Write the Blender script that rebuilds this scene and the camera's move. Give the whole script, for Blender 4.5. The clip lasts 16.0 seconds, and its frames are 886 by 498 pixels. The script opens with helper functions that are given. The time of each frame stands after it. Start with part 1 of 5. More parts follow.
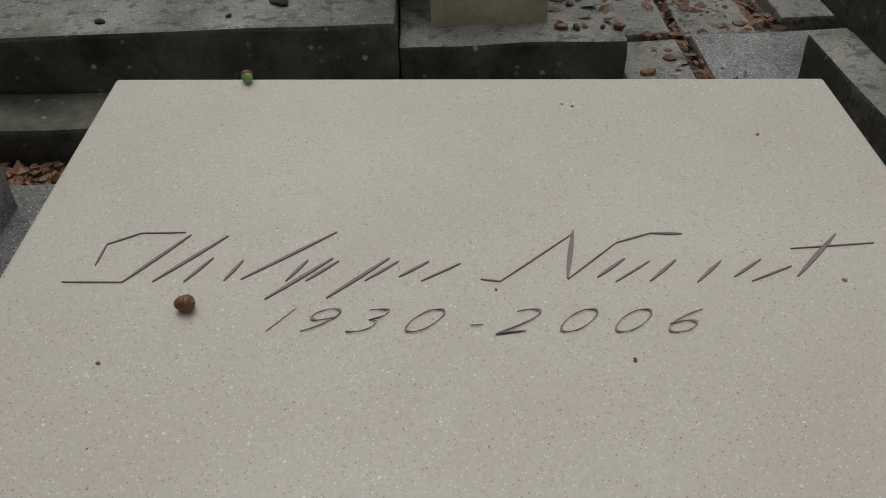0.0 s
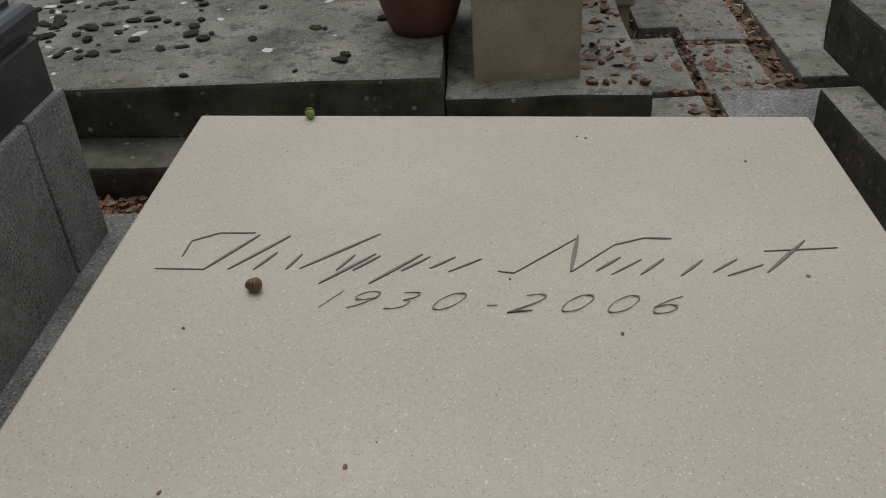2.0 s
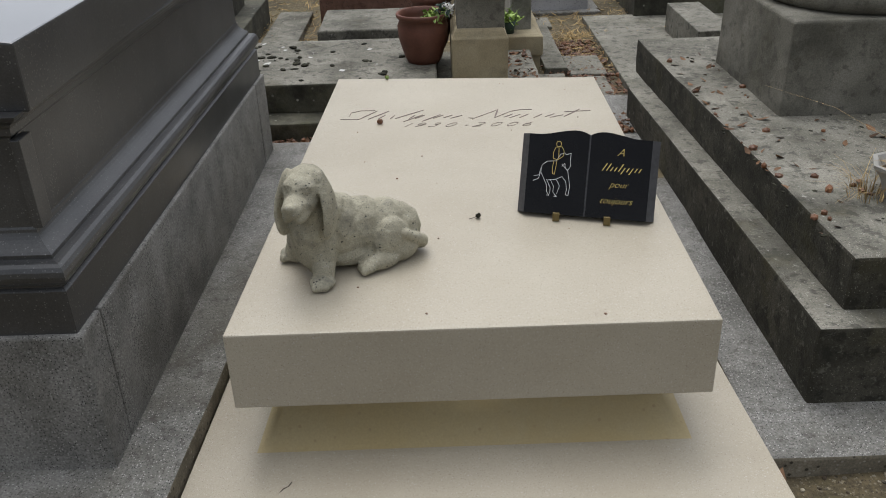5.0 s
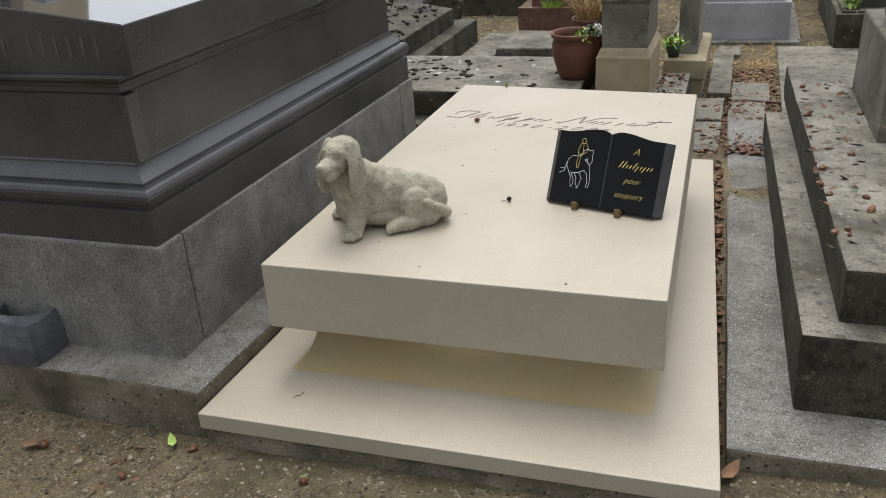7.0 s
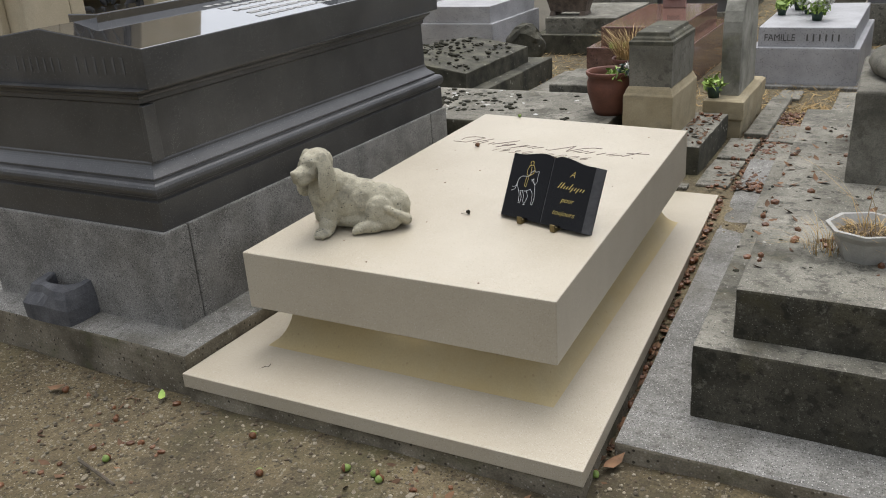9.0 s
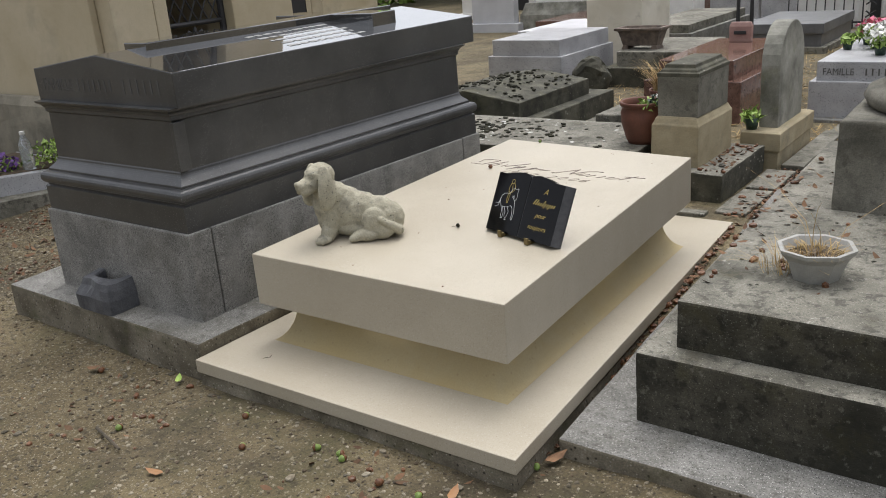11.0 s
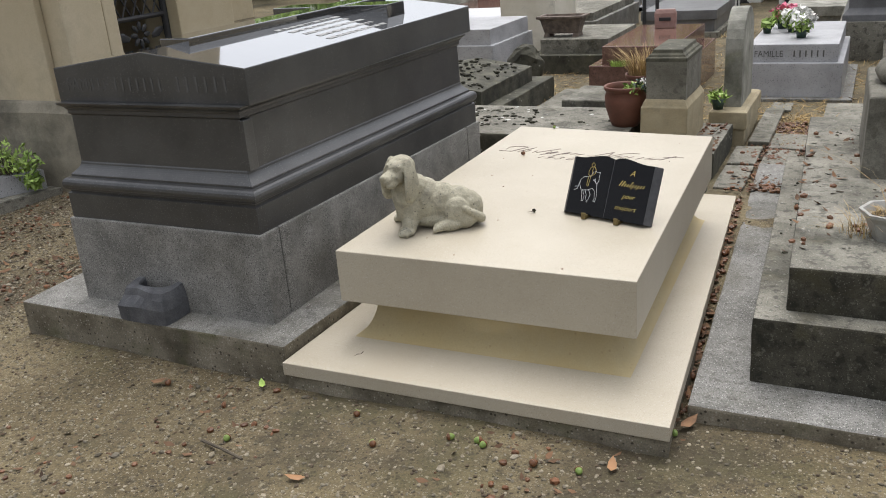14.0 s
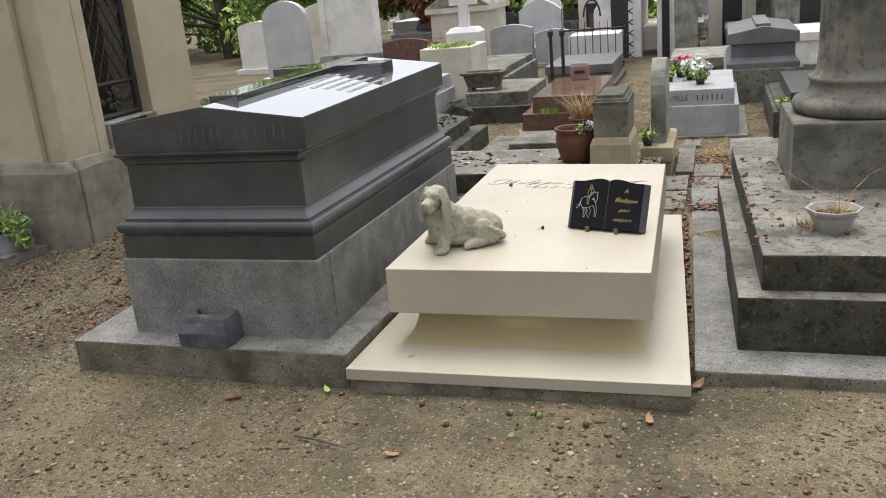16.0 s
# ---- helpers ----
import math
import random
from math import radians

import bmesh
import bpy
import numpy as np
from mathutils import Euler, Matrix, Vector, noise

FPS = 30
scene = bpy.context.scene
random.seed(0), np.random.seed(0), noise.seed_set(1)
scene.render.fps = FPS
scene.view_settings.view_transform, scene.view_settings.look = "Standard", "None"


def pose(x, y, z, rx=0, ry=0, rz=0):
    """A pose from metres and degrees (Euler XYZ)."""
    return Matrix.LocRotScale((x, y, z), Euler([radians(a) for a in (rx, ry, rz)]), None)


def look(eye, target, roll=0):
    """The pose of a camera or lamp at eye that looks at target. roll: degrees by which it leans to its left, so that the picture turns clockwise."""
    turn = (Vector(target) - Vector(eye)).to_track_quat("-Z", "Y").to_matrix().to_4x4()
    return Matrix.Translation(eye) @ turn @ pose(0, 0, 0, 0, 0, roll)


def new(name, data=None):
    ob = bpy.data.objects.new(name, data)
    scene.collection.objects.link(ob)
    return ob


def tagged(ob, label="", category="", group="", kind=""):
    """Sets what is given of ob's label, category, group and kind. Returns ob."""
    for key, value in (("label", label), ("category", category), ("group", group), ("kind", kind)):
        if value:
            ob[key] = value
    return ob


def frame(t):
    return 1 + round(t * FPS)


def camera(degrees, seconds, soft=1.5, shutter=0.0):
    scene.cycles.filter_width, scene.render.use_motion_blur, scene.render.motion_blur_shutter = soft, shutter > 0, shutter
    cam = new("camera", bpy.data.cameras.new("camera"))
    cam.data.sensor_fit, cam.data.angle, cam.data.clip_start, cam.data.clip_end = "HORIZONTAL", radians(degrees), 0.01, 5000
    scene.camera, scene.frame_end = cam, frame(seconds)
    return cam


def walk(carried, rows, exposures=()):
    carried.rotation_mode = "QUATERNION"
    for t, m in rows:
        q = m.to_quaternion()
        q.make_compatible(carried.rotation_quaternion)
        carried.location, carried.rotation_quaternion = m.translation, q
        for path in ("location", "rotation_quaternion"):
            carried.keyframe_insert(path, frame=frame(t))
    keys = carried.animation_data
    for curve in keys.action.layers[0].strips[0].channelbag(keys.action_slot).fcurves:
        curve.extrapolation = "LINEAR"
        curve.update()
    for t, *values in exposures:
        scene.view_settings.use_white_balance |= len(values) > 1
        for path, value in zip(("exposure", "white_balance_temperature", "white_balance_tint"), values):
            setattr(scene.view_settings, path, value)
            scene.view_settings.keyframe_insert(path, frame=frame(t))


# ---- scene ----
cam = camera(54.0, 16.0, soft=1.0)

PATH = [
    (0, (0.501, 0.503, 1.077), (0.520, 2.055, -0.184), -2.01),
    (0.5, (0.506, 0.498, 1.076), (0.518, 2.051, -0.184), -2.31),
    (1, (0.520, 0.478, 1.075), (0.516, 2.037, -0.178), -2.29),
    (1.5, (0.460, 0.388, 1.072), (0.333, 2.009, -0.093), -2.20),
    (2, (0.532, 0.325, 1.113), (0.430, 1.974, -0.014), -3.50),
    (2.5, (0.480, 0.172, 1.126), (0.662, 1.830, 0.024), -1.03),
    (3, (0.439, 0.051, 1.155), (0.569, 1.738, 0.090), -1.38),
    (3.5, (0.476, -0.198, 1.120), (0.485, 1.594, 0.232), -2.80),
    (3.6, (0.486, -0.267, 1.165), (0.494, 1.497, 0.222), -2.62),
    (4, (0.467, -0.450, 1.222), (0.464, 1.285, 0.228), -2.58),
    (4.2, (0.412, -0.676, 1.357), (0.467, 1.063, 0.371), -2.19),
    (6.3, (0.862, -1.879, 1.470), (0.499, -0.088, 0.656), -2.96),
    (6.5, (0.964, -1.831, 1.421), (0.520, -0.049, 0.630), -3.38),
    (7, (1.124, -1.703, 1.420), (0.507, 0.002, 0.577), -4.12),
    (7.3, (1.215, -1.669, 1.413), (0.589, 0.018, 0.539), -4.39),
    (7.5, (1.272, -1.655, 1.422), (0.621, 0.011, 0.526), -4.08),
    (8, (1.491, -1.721, 1.434), (0.691, -0.101, 0.575), -3.63),
    (8.5, (1.670, -1.828, 1.441), (0.775, -0.216, 0.667), -4.21),
    (9, (1.743, -1.799, 1.429), (0.821, -0.189, 0.683), -4.14),
    (11.5, (2.260, -1.789, 1.412), (1.084, -0.303, 0.773), -4.68),
    (12, (2.260, -1.808, 1.416), (1.093, -0.312, 0.785), -4.60),
    (12.5, (2.223, -1.807, 1.406), (1.067, -0.308, 0.760), -4.65),
    (13, (2.024, -1.827, 1.404), (0.961, -0.275, 0.725), -4.59),
    (13.5, (1.686, -2.006, 1.451), (0.813, -0.353, 0.739), -5.00),
    (14, (1.557, -2.234, 1.476), (0.706, -0.566, 0.774), -4.56),
    (14.5, (1.412, -2.349, 1.520), (0.558, -0.682, 0.817), -4.25),
    (15, (1.269, -2.412, 1.509), (0.480, -0.727, 0.775), -4.94),
    (15.5, (1.241, -2.604, 1.508), (0.507, -0.860, 0.858), -4.02),
    (16, (1.229, -2.945, 1.544), (0.630, -1.133, 0.947), -5.20),
]
SKY, SUN = 0.31, 0.6
EXPOSURES = [(0.0, -1.35, 6080, 10), (2.0, -1.35, 6080, 10), (3.0, -1.27, 6080, 10), (4.0, -1.02, 6100, 10), (5.2, -0.68, 6220, 10), (6.5, -0.48, 6320, 11), (9.0, -0.34, 6320, 11), (13.0, -0.25, 6340, 11), (16.0, -0.08, 6340, 11)]
# exposure follows the clip's own automatic exposure: darker close to the pale slab
walk(cam, [(t, look(eye, target, roll)) for t, eye, target, roll in PATH], EXPOSURES)

# ---- sky and light: bright overcast ----
world = bpy.data.worlds.new("overcast_sky")
scene.world = world
world.use_nodes = True
wn, wl = world.node_tree.nodes, world.node_tree.links
sky = wn.new("ShaderNodeTexSky")
sky.sky_type = "NISHITA"
sky.sun_disc = False
sky.sun_elevation = radians(72)
sky.sun_rotation = radians(-15)
sky.air_density, sky.dust_density, sky.ozone_density = 1.0, 6.0, 1.0
pale = wn.new("ShaderNodeHueSaturation")
pale.inputs["Saturation"].default_value = 0.24
wl.new(sky.outputs[0], pale.inputs["Color"])
wl.new(pale.outputs[0], wn["Background"].inputs["Color"])
wn["Background"].inputs["Strength"].default_value = SKY

sun_data = bpy.data.lights.new("sun", "SUN")
sun_data.energy, sun_data.angle, sun_data.color = SUN, radians(50), (1.0, 0.98, 0.95)
sun = new("sun", sun_data)
sun.matrix_world = look((0, 0, 10), (-0.4, 1.9, 0))

G = 0.06          # height of the gravel
rng = random.Random(7)


# ---- materials ----
def material(name, dark, light, scale=6.0, rough=0.7, bump=0.15, bump_scale=90.0, grain=0.25, grain_scale=220.0,
             specks=(), stain=None, spec=0.4, spread=(0.35, 0.65), vary=0.0, metal=0.0):
    """Stone and the like: broad blotches, fine grain, specks (colour, scale, amount) and stains (colour, scale, amount)."""
    m = bpy.data.materials.new(name)
    m.use_nodes = True
    n, l = m.node_tree.nodes, m.node_tree.links
    b = n["Principled BSDF"]
    b.inputs["Roughness"].default_value = rough
    b.inputs["Specular IOR Level"].default_value = spec
    b.inputs["Metallic"].default_value = metal
    co = n.new("ShaderNodeTexCoord").outputs["Object"]

    def noise_at(s, detail=6.0, r=0.6):
        t = n.new("ShaderNodeTexNoise")
        t.inputs["Scale"].default_value, t.inputs["Detail"].default_value, t.inputs["Roughness"].default_value = s, detail, r
        l.new(co, t.inputs["Vector"])
        return t.outputs["Fac"]

    def ramp(fac, a, z):
        t = n.new("ShaderNodeMapRange")
        t.inputs[1].default_value, t.inputs[2].default_value = a, z
        l.new(fac, t.inputs[0])
        return t.outputs[0]

    def mix(fac, a, z, kind="MIX"):
        t = n.new("ShaderNodeMix")
        t.data_type, t.blend_type = "RGBA", kind
        for sock, v in ((t.inputs[0], fac), (t.inputs[6], a), (t.inputs[7], z)):
            if isinstance(v, (int, float)):
                sock.default_value = v
            elif isinstance(v, tuple):
                sock.default_value = (*v, 1)
            else:
                l.new(v, sock)
        return t.outputs[2]

    colour = mix(ramp(noise_at(scale), *spread), dark, light)
    if vary:
        info = n.new("ShaderNodeNewGeometry")
        hsv = n.new("ShaderNodeHueSaturation")
        t = n.new("ShaderNodeMapRange")
        t.inputs[3].default_value, t.inputs[4].default_value = 1 - vary, 1 + vary
        l.new(info.outputs["Random Per Island"], t.inputs[0])
        l.new(t.outputs[0], hsv.inputs["Value"])
        l.new(colour, hsv.inputs["Color"])
        colour = hsv.outputs[0]
    if grain:
        g = ramp(noise_at(grain_scale, 3.0), 0.3, 0.7)
        colour = mix(grain, colour, mix(g, (0.25, 0.25, 0.25), (0.95, 0.95, 0.95)), "OVERLAY")
    for tint, s, amount in specks:
        v = n.new("ShaderNodeTexVoronoi")
        v.inputs["Scale"].default_value = s
        l.new(co, v.inputs["Vector"])
        pick = n.new("ShaderNodeMath")
        pick.operation = "MULTIPLY"
        sep = n.new("ShaderNodeSeparateColor")
        l.new(v.outputs["Color"], sep.inputs[0])
        l.new(ramp(v.outputs["Distance"], 0.42, 0.25), pick.inputs[0])
        l.new(ramp(sep.outputs[0], 1 - amount - 0.02, 1 - amount + 0.02), pick.inputs[1])
        colour = mix(pick.outputs[0], colour, tint)
    for tint, s, lo, hi, most in stain or ():
        f = n.new("ShaderNodeMath")
        f.operation = "MULTIPLY"
        f.inputs[1].default_value = most
        l.new(ramp(noise_at(s, 9.0, 0.68), lo, hi), f.inputs[0])
        colour = mix(f.outputs[0], colour, tint)
    l.new(colour, b.inputs["Base Color"])
    if bump:
        bu = n.new("ShaderNodeBump")
        bu.inputs["Strength"].default_value, bu.inputs["Distance"].default_value = bump, 0.004
        l.new(noise_at(bump_scale, 5.0), bu.inputs["Height"])
        l.new(bu.outputs[0], b.inputs["Normal"])
    return m


def plain(name, colour, rough=0.5, metal=0.0, spec=0.5):
    return material(name, tuple(c * 0.85 for c in colour), colour, scale=30, rough=rough, bump=0.05, grain=0.12, metal=metal, spec=spec)


LIME = material("cream_limestone", (0.372, 0.33, 0.252), (0.421, 0.38, 0.298), scale=2.6, rough=0.42, bump=0.10, bump_scale=320, grain=0.10, grain_scale=260,
                specks=(((0.21, 0.175, 0.125), 560, 0.08), ((0.27, 0.23, 0.165), 330, 0.05), ((0.53, 0.50, 0.43), 430, 0.12), ((0.55, 0.52, 0.45), 230, 0.02), ((0.12, 0.09, 0.06), 300, 0.008)),
                stain=[((0.36, 0.31, 0.22), 3.0, 0.56, 0.75, 0.3)], spec=0.4)
COVE = material("yellowed_limestone", (0.416, 0.333, 0.17), (0.437, 0.365, 0.212), scale=3.0, rough=0.6, bump=0.06, grain=0.1,
                specks=(((0.36, 0.28, 0.15), 90, 0.03),), stain=[((0.43, 0.33, 0.15), 4.0, 0.48, 0.7, 0.55)])
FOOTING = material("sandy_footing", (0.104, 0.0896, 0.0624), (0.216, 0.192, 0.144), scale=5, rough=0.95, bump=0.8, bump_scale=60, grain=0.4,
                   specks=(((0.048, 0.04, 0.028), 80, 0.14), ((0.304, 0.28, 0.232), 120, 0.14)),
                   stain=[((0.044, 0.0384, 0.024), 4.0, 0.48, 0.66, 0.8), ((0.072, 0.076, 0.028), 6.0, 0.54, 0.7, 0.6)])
GRANITE = material("grey_granite", (0.125, 0.122, 0.112), (0.221, 0.215, 0.197), scale=7, rough=0.75, bump=0.4, bump_scale=160, grain=0.6, grain_scale=190,
                   specks=(((0.0245, 0.024, 0.0228), 230, 0.30), ((0.353, 0.346, 0.319), 210, 0.22)), stain=[((0.0686, 0.0614, 0.041), 2.5, 0.50, 0.72, 0.5), ((0.0392, 0.0365, 0.0273), 8.0, 0.56, 0.72, 0.4)])
KERB = material("pale_granite", (0.117, 0.114, 0.102), (0.202, 0.197, 0.18), scale=6, rough=0.8, bump=0.45, bump_scale=160, grain=0.6, grain_scale=190,
                specks=(((0.0265, 0.0259, 0.0243), 230, 0.26), ((0.423, 0.415, 0.381), 210, 0.25)), stain=[((0.0706, 0.0622, 0.0405), 2.6, 0.48, 0.68, 0.65), ((0.0309, 0.0276, 0.0194), 9.0, 0.56, 0.7, 0.5), ((0.05, 0.046, 0.034), 34, 0.55, 0.63, 0.5)])
DARK = material("dark_polished_granite", (0.0264, 0.0264, 0.027), (0.0484, 0.0484, 0.0484), scale=5, rough=0.06, bump=0.02, grain=0.4, grain_scale=300,
                specks=(((0.10, 0.10, 0.10), 240, 0.14),), stain=[((0.06, 0.058, 0.052), 3.5, 0.52, 0.8, 0.25)], spec=1.0)
DARK.node_tree.nodes["Principled BSDF"].inputs["Coat Weight"].default_value = 1.0
DARK.node_tree.nodes["Principled BSDF"].inputs["Coat IOR"].default_value = 1.6
DULL = material("dark_dull_granite", (0.0285, 0.0288, 0.0293), (0.0524, 0.0523, 0.0517), scale=5, rough=0.34, bump=0.05, grain=0.45, grain_scale=280,
                specks=(((0.127, 0.127, 0.121), 230, 0.14),), stain=[((0.0805, 0.077, 0.0644), 3.0, 0.52, 0.8, 0.25)], spec=0.7)
CONCRETE = material("weathered_concrete", (0.107, 0.101, 0.0803), (0.229, 0.218, 0.179), scale=3.5, rough=0.9, bump=0.5, bump_scale=110, grain=0.4,
                    specks=(((0.046, 0.0443, 0.0341), 280, 0.16), ((0.353, 0.333, 0.276), 240, 0.14)),
                    stain=[((0.0345, 0.0332, 0.0231), 2.6, 0.50, 0.68, 0.8), ((0.092, 0.0812, 0.0393), 5.0, 0.55, 0.75, 0.5), ((0.040, 0.039, 0.030), 26, 0.53, 0.60, 0.65), ((0.42, 0.41, 0.36), 48, 0.62, 0.67, 0.6)])
# side stone of the steps: moss and stains, plus shade mixed into the tone
STEP = material("mossy_shaded_stone", (0.025, 0.0231, 0.0153), (0.0716, 0.0662, 0.0488), scale=4.5, rough=0.9, bump=0.5, bump_scale=110, grain=0.4,
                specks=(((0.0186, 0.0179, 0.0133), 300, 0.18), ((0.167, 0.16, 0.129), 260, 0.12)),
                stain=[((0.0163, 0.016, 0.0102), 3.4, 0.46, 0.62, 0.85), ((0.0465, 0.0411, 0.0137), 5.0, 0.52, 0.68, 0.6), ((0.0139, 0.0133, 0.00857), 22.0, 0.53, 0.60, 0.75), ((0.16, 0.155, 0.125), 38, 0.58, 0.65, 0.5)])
COLUMN = material("weathered_column_stone", (0.095, 0.090, 0.070), (0.19, 0.18, 0.148), scale=4.0, rough=0.9, bump=0.4, bump_scale=120, grain=0.35,
                  stain=[((0.040, 0.039, 0.030), 2.8, 0.50, 0.66, 0.75), ((0.10, 0.092, 0.05), 6.0, 0.55, 0.72, 0.4), ((0.05, 0.048, 0.038), 24, 0.54, 0.62, 0.5)])
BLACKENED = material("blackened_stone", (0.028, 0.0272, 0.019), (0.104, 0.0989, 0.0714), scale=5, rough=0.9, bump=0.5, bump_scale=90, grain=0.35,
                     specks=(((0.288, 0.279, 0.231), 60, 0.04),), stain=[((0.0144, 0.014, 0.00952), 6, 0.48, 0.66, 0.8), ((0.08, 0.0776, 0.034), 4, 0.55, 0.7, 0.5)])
SAND = material("yellow_sandstone", (0.255, 0.212, 0.128), (0.357, 0.306, 0.2), scale=5, rough=0.9, bump=0.3, grain=0.25,
                stain=[((0.102, 0.0978, 0.0765), 3.5, 0.52, 0.72, 0.75)])
GREYSTONE = material("grey_weathered_stone", (0.144, 0.141, 0.115), (0.331, 0.324, 0.28), scale=5, rough=0.9, bump=0.4, grain=0.3,
                     stain=[((0.046, 0.046, 0.0368), 4.0, 0.48, 0.7, 0.8), ((0.161, 0.161, 0.0805), 7, 0.56, 0.7, 0.4)])
CHAPEL = material("chapel_limestone", (0.391, 0.33, 0.216), (0.486, 0.421, 0.299), scale=1.6, rough=0.85, bump=0.2, grain=0.15,
                  stain=[((0.207, 0.184, 0.132), 1.5, 0.52, 0.7, 0.5)])
PLINTH = material("damp_chapel_plinth", (0.138, 0.125, 0.0949), (0.284, 0.259, 0.199), scale=2.5, rough=0.9, bump=0.5, bump_scale=60, grain=0.3,
                  stain=[((0.0375, 0.0375, 0.03), 2.0, 0.48, 0.66, 0.7)])
GREYPALE = material("pale_grey_granite", (0.42, 0.42, 0.43), (0.52, 0.52, 0.53), scale=3, rough=0.6, bump=0.05, grain=0.2)
WHITE = material("pale_stone", (0.66, 0.65, 0.62), (0.80, 0.79, 0.76), scale=3, rough=0.8, bump=0.15, grain=0.12, stain=[((0.30, 0.29, 0.26), 2.2, 0.52, 0.72, 0.5)])
GREY = material("mid_grey_granite", (0.286, 0.286, 0.293), (0.403, 0.403, 0.41), scale=5, rough=0.35, bump=0.05, grain=0.3, grain_scale=260,
                specks=(((0.08, 0.08, 0.08), 160, 0.2),))
RED = material("red_polished_granite", (0.10, 0.055, 0.042), (0.17, 0.10, 0.078), scale=20, rough=0.10, bump=0.02, grain=0.35, specks=(((0.04, 0.03, 0.03), 140, 0.2),))
PINK = material("pink_granite", (0.25, 0.15, 0.13), (0.33, 0.21, 0.18), scale=14, rough=0.5, bump=0.1, grain=0.3)
TERRA = material("terracotta", (0.10, 0.040, 0.026), (0.17, 0.068, 0.043), scale=7, rough=0.6, bump=0.12, grain=0.2, stain=[((0.07, 0.045, 0.035), 4, 0.5, 0.75, 0.6)])
CREAM = material("bleached_cream_stone", (0.50, 0.46, 0.37), (0.66, 0.62, 0.53), scale=2.2, rough=0.85, bump=0.2, grain=0.15,
                 stain=[((0.26, 0.24, 0.19), 1.8, 0.53, 0.72, 0.5), ((0.16, 0.15, 0.12), 9.0, 0.58, 0.70, 0.4)])
CHEST = material("dark_grey_granite", (0.10, 0.10, 0.102), (0.16, 0.16, 0.162), scale=5, rough=0.4, bump=0.05, grain=0.35, grain_scale=240,
                 stain=[((0.07, 0.07, 0.066), 3.0, 0.5, 0.7, 0.5)])
SLATE = material("rough_dark_granite", (0.0488, 0.0501, 0.0546), (0.0975, 0.0994, 0.106), scale=12, rough=0.7, bump=0.4, grain=0.35, grain_scale=200, specks=(((0.1, 0.1, 0.1), 160, 0.1),))
BLACK = material("black_polished_granite", (0.004, 0.004, 0.0045), (0.007, 0.007, 0.0075), scale=9, rough=0.09, bump=0.0, grain=0.1, spec=0.2)
SAWN = material("grey_sawn_granite", (0.045, 0.045, 0.048), (0.07, 0.07, 0.073), scale=60, rough=0.6, bump=0.1, grain=0.2)
DOG = material("cast_stone", (0.266, 0.248, 0.183), (0.394, 0.369, 0.278), scale=12, rough=0.9, bump=0.45, bump_scale=160, grain=0.3, grain_scale=320,
               specks=(((0.037, 0.0355, 0.031), 150, 0.05), ((0.0592, 0.0577, 0.0518), 340, 0.06), ((0.407, 0.392, 0.341), 260, 0.06)),
               stain=[((0.126, 0.122, 0.103), 14, 0.54, 0.70, 0.65), ((0.222, 0.207, 0.14), 5, 0.5, 0.7, 0.4)])
INK = plain("engraved_brown_paint", (0.18, 0.14, 0.125), 0.8)
INK_GREY = plain("engraved_grey", (0.09, 0.088, 0.083), 0.8)
SILVER = plain("faded_silver_lettering", (0.252, 0.252, 0.24), 0.6)
GOLD = plain("gold_paint", (0.62, 0.46, 0.13), 0.5)
WHITEPAINT = plain("white_line_paint", (0.70, 0.70, 0.70), 0.6)
BRASS = plain("tarnished_brass", (0.17, 0.13, 0.055), 0.5, 0.6)
IRON = plain("black_iron", (0.02, 0.02, 0.021), 0.55)
CAST = material("rusty_cast_iron", (0.07, 0.055, 0.045), (0.18, 0.14, 0.11), scale=14, rough=0.8, bump=0.3, grain=0.3)
CERAMIC = plain("white_glazed_ceramic", (0.322, 0.316, 0.285), 0.35)
SOIL = material("dry_soil", (0.045, 0.034, 0.022), (0.10, 0.075, 0.05), scale=30, rough=1.0, bump=0.8, bump_scale=80, grain=0.4)
LEAF = material("green_leaves", (0.158, 0.255, 0.0524), (0.358, 0.476, 0.112), scale=3, rough=0.55, bump=0.0, grain=0.0, vary=0.45)
LEAF_RED = material("russet_leaves", (0.184, 0.092, 0.0403), (0.276, 0.149, 0.0633), scale=3, rough=0.6, bump=0.0, grain=0.0, vary=0.4)
BARK = material("bark", (0.04, 0.033, 0.025), (0.09, 0.075, 0.055), scale=9, rough=0.95, bump=0.7, bump_scale=30)
STRAW = material("dry_straw", (0.28, 0.19, 0.085), (0.46, 0.34, 0.16), scale=9, rough=0.9, bump=0.0, grain=0.0, vary=0.4)
BROWN = material("dead_leaves", (0.075, 0.042, 0.022), (0.19, 0.105, 0.055), scale=9, rough=0.85, bump=0.0, grain=0.0, vary=0.55)
NUT = material("brown_acorns", (0.07, 0.030, 0.014), (0.17, 0.075, 0.032), scale=60, rough=0.45, bump=0.1, grain=0.1, vary=0.4)
GREEN_NUT = material("green_acorns", (0.11, 0.17, 0.035), (0.20, 0.28, 0.07), scale=60, rough=0.5, bump=0.05, grain=0.1)
PEBBLE = material("pebbles", (0.104, 0.0857, 0.057), (0.232, 0.206, 0.153), scale=40, rough=0.9, bump=0.2, grain=0.2, vary=0.6)
MOSSCAP = material("black_moss_cushions", (0.012, 0.012, 0.008), (0.04, 0.038, 0.022), scale=60, rough=1.0, bump=0.8, bump_scale=200)
LICHEN = material("white_lichen", (0.40, 0.40, 0.37), (0.55, 0.55, 0.52), scale=60, rough=1.0, bump=0.4, bump_scale=200)
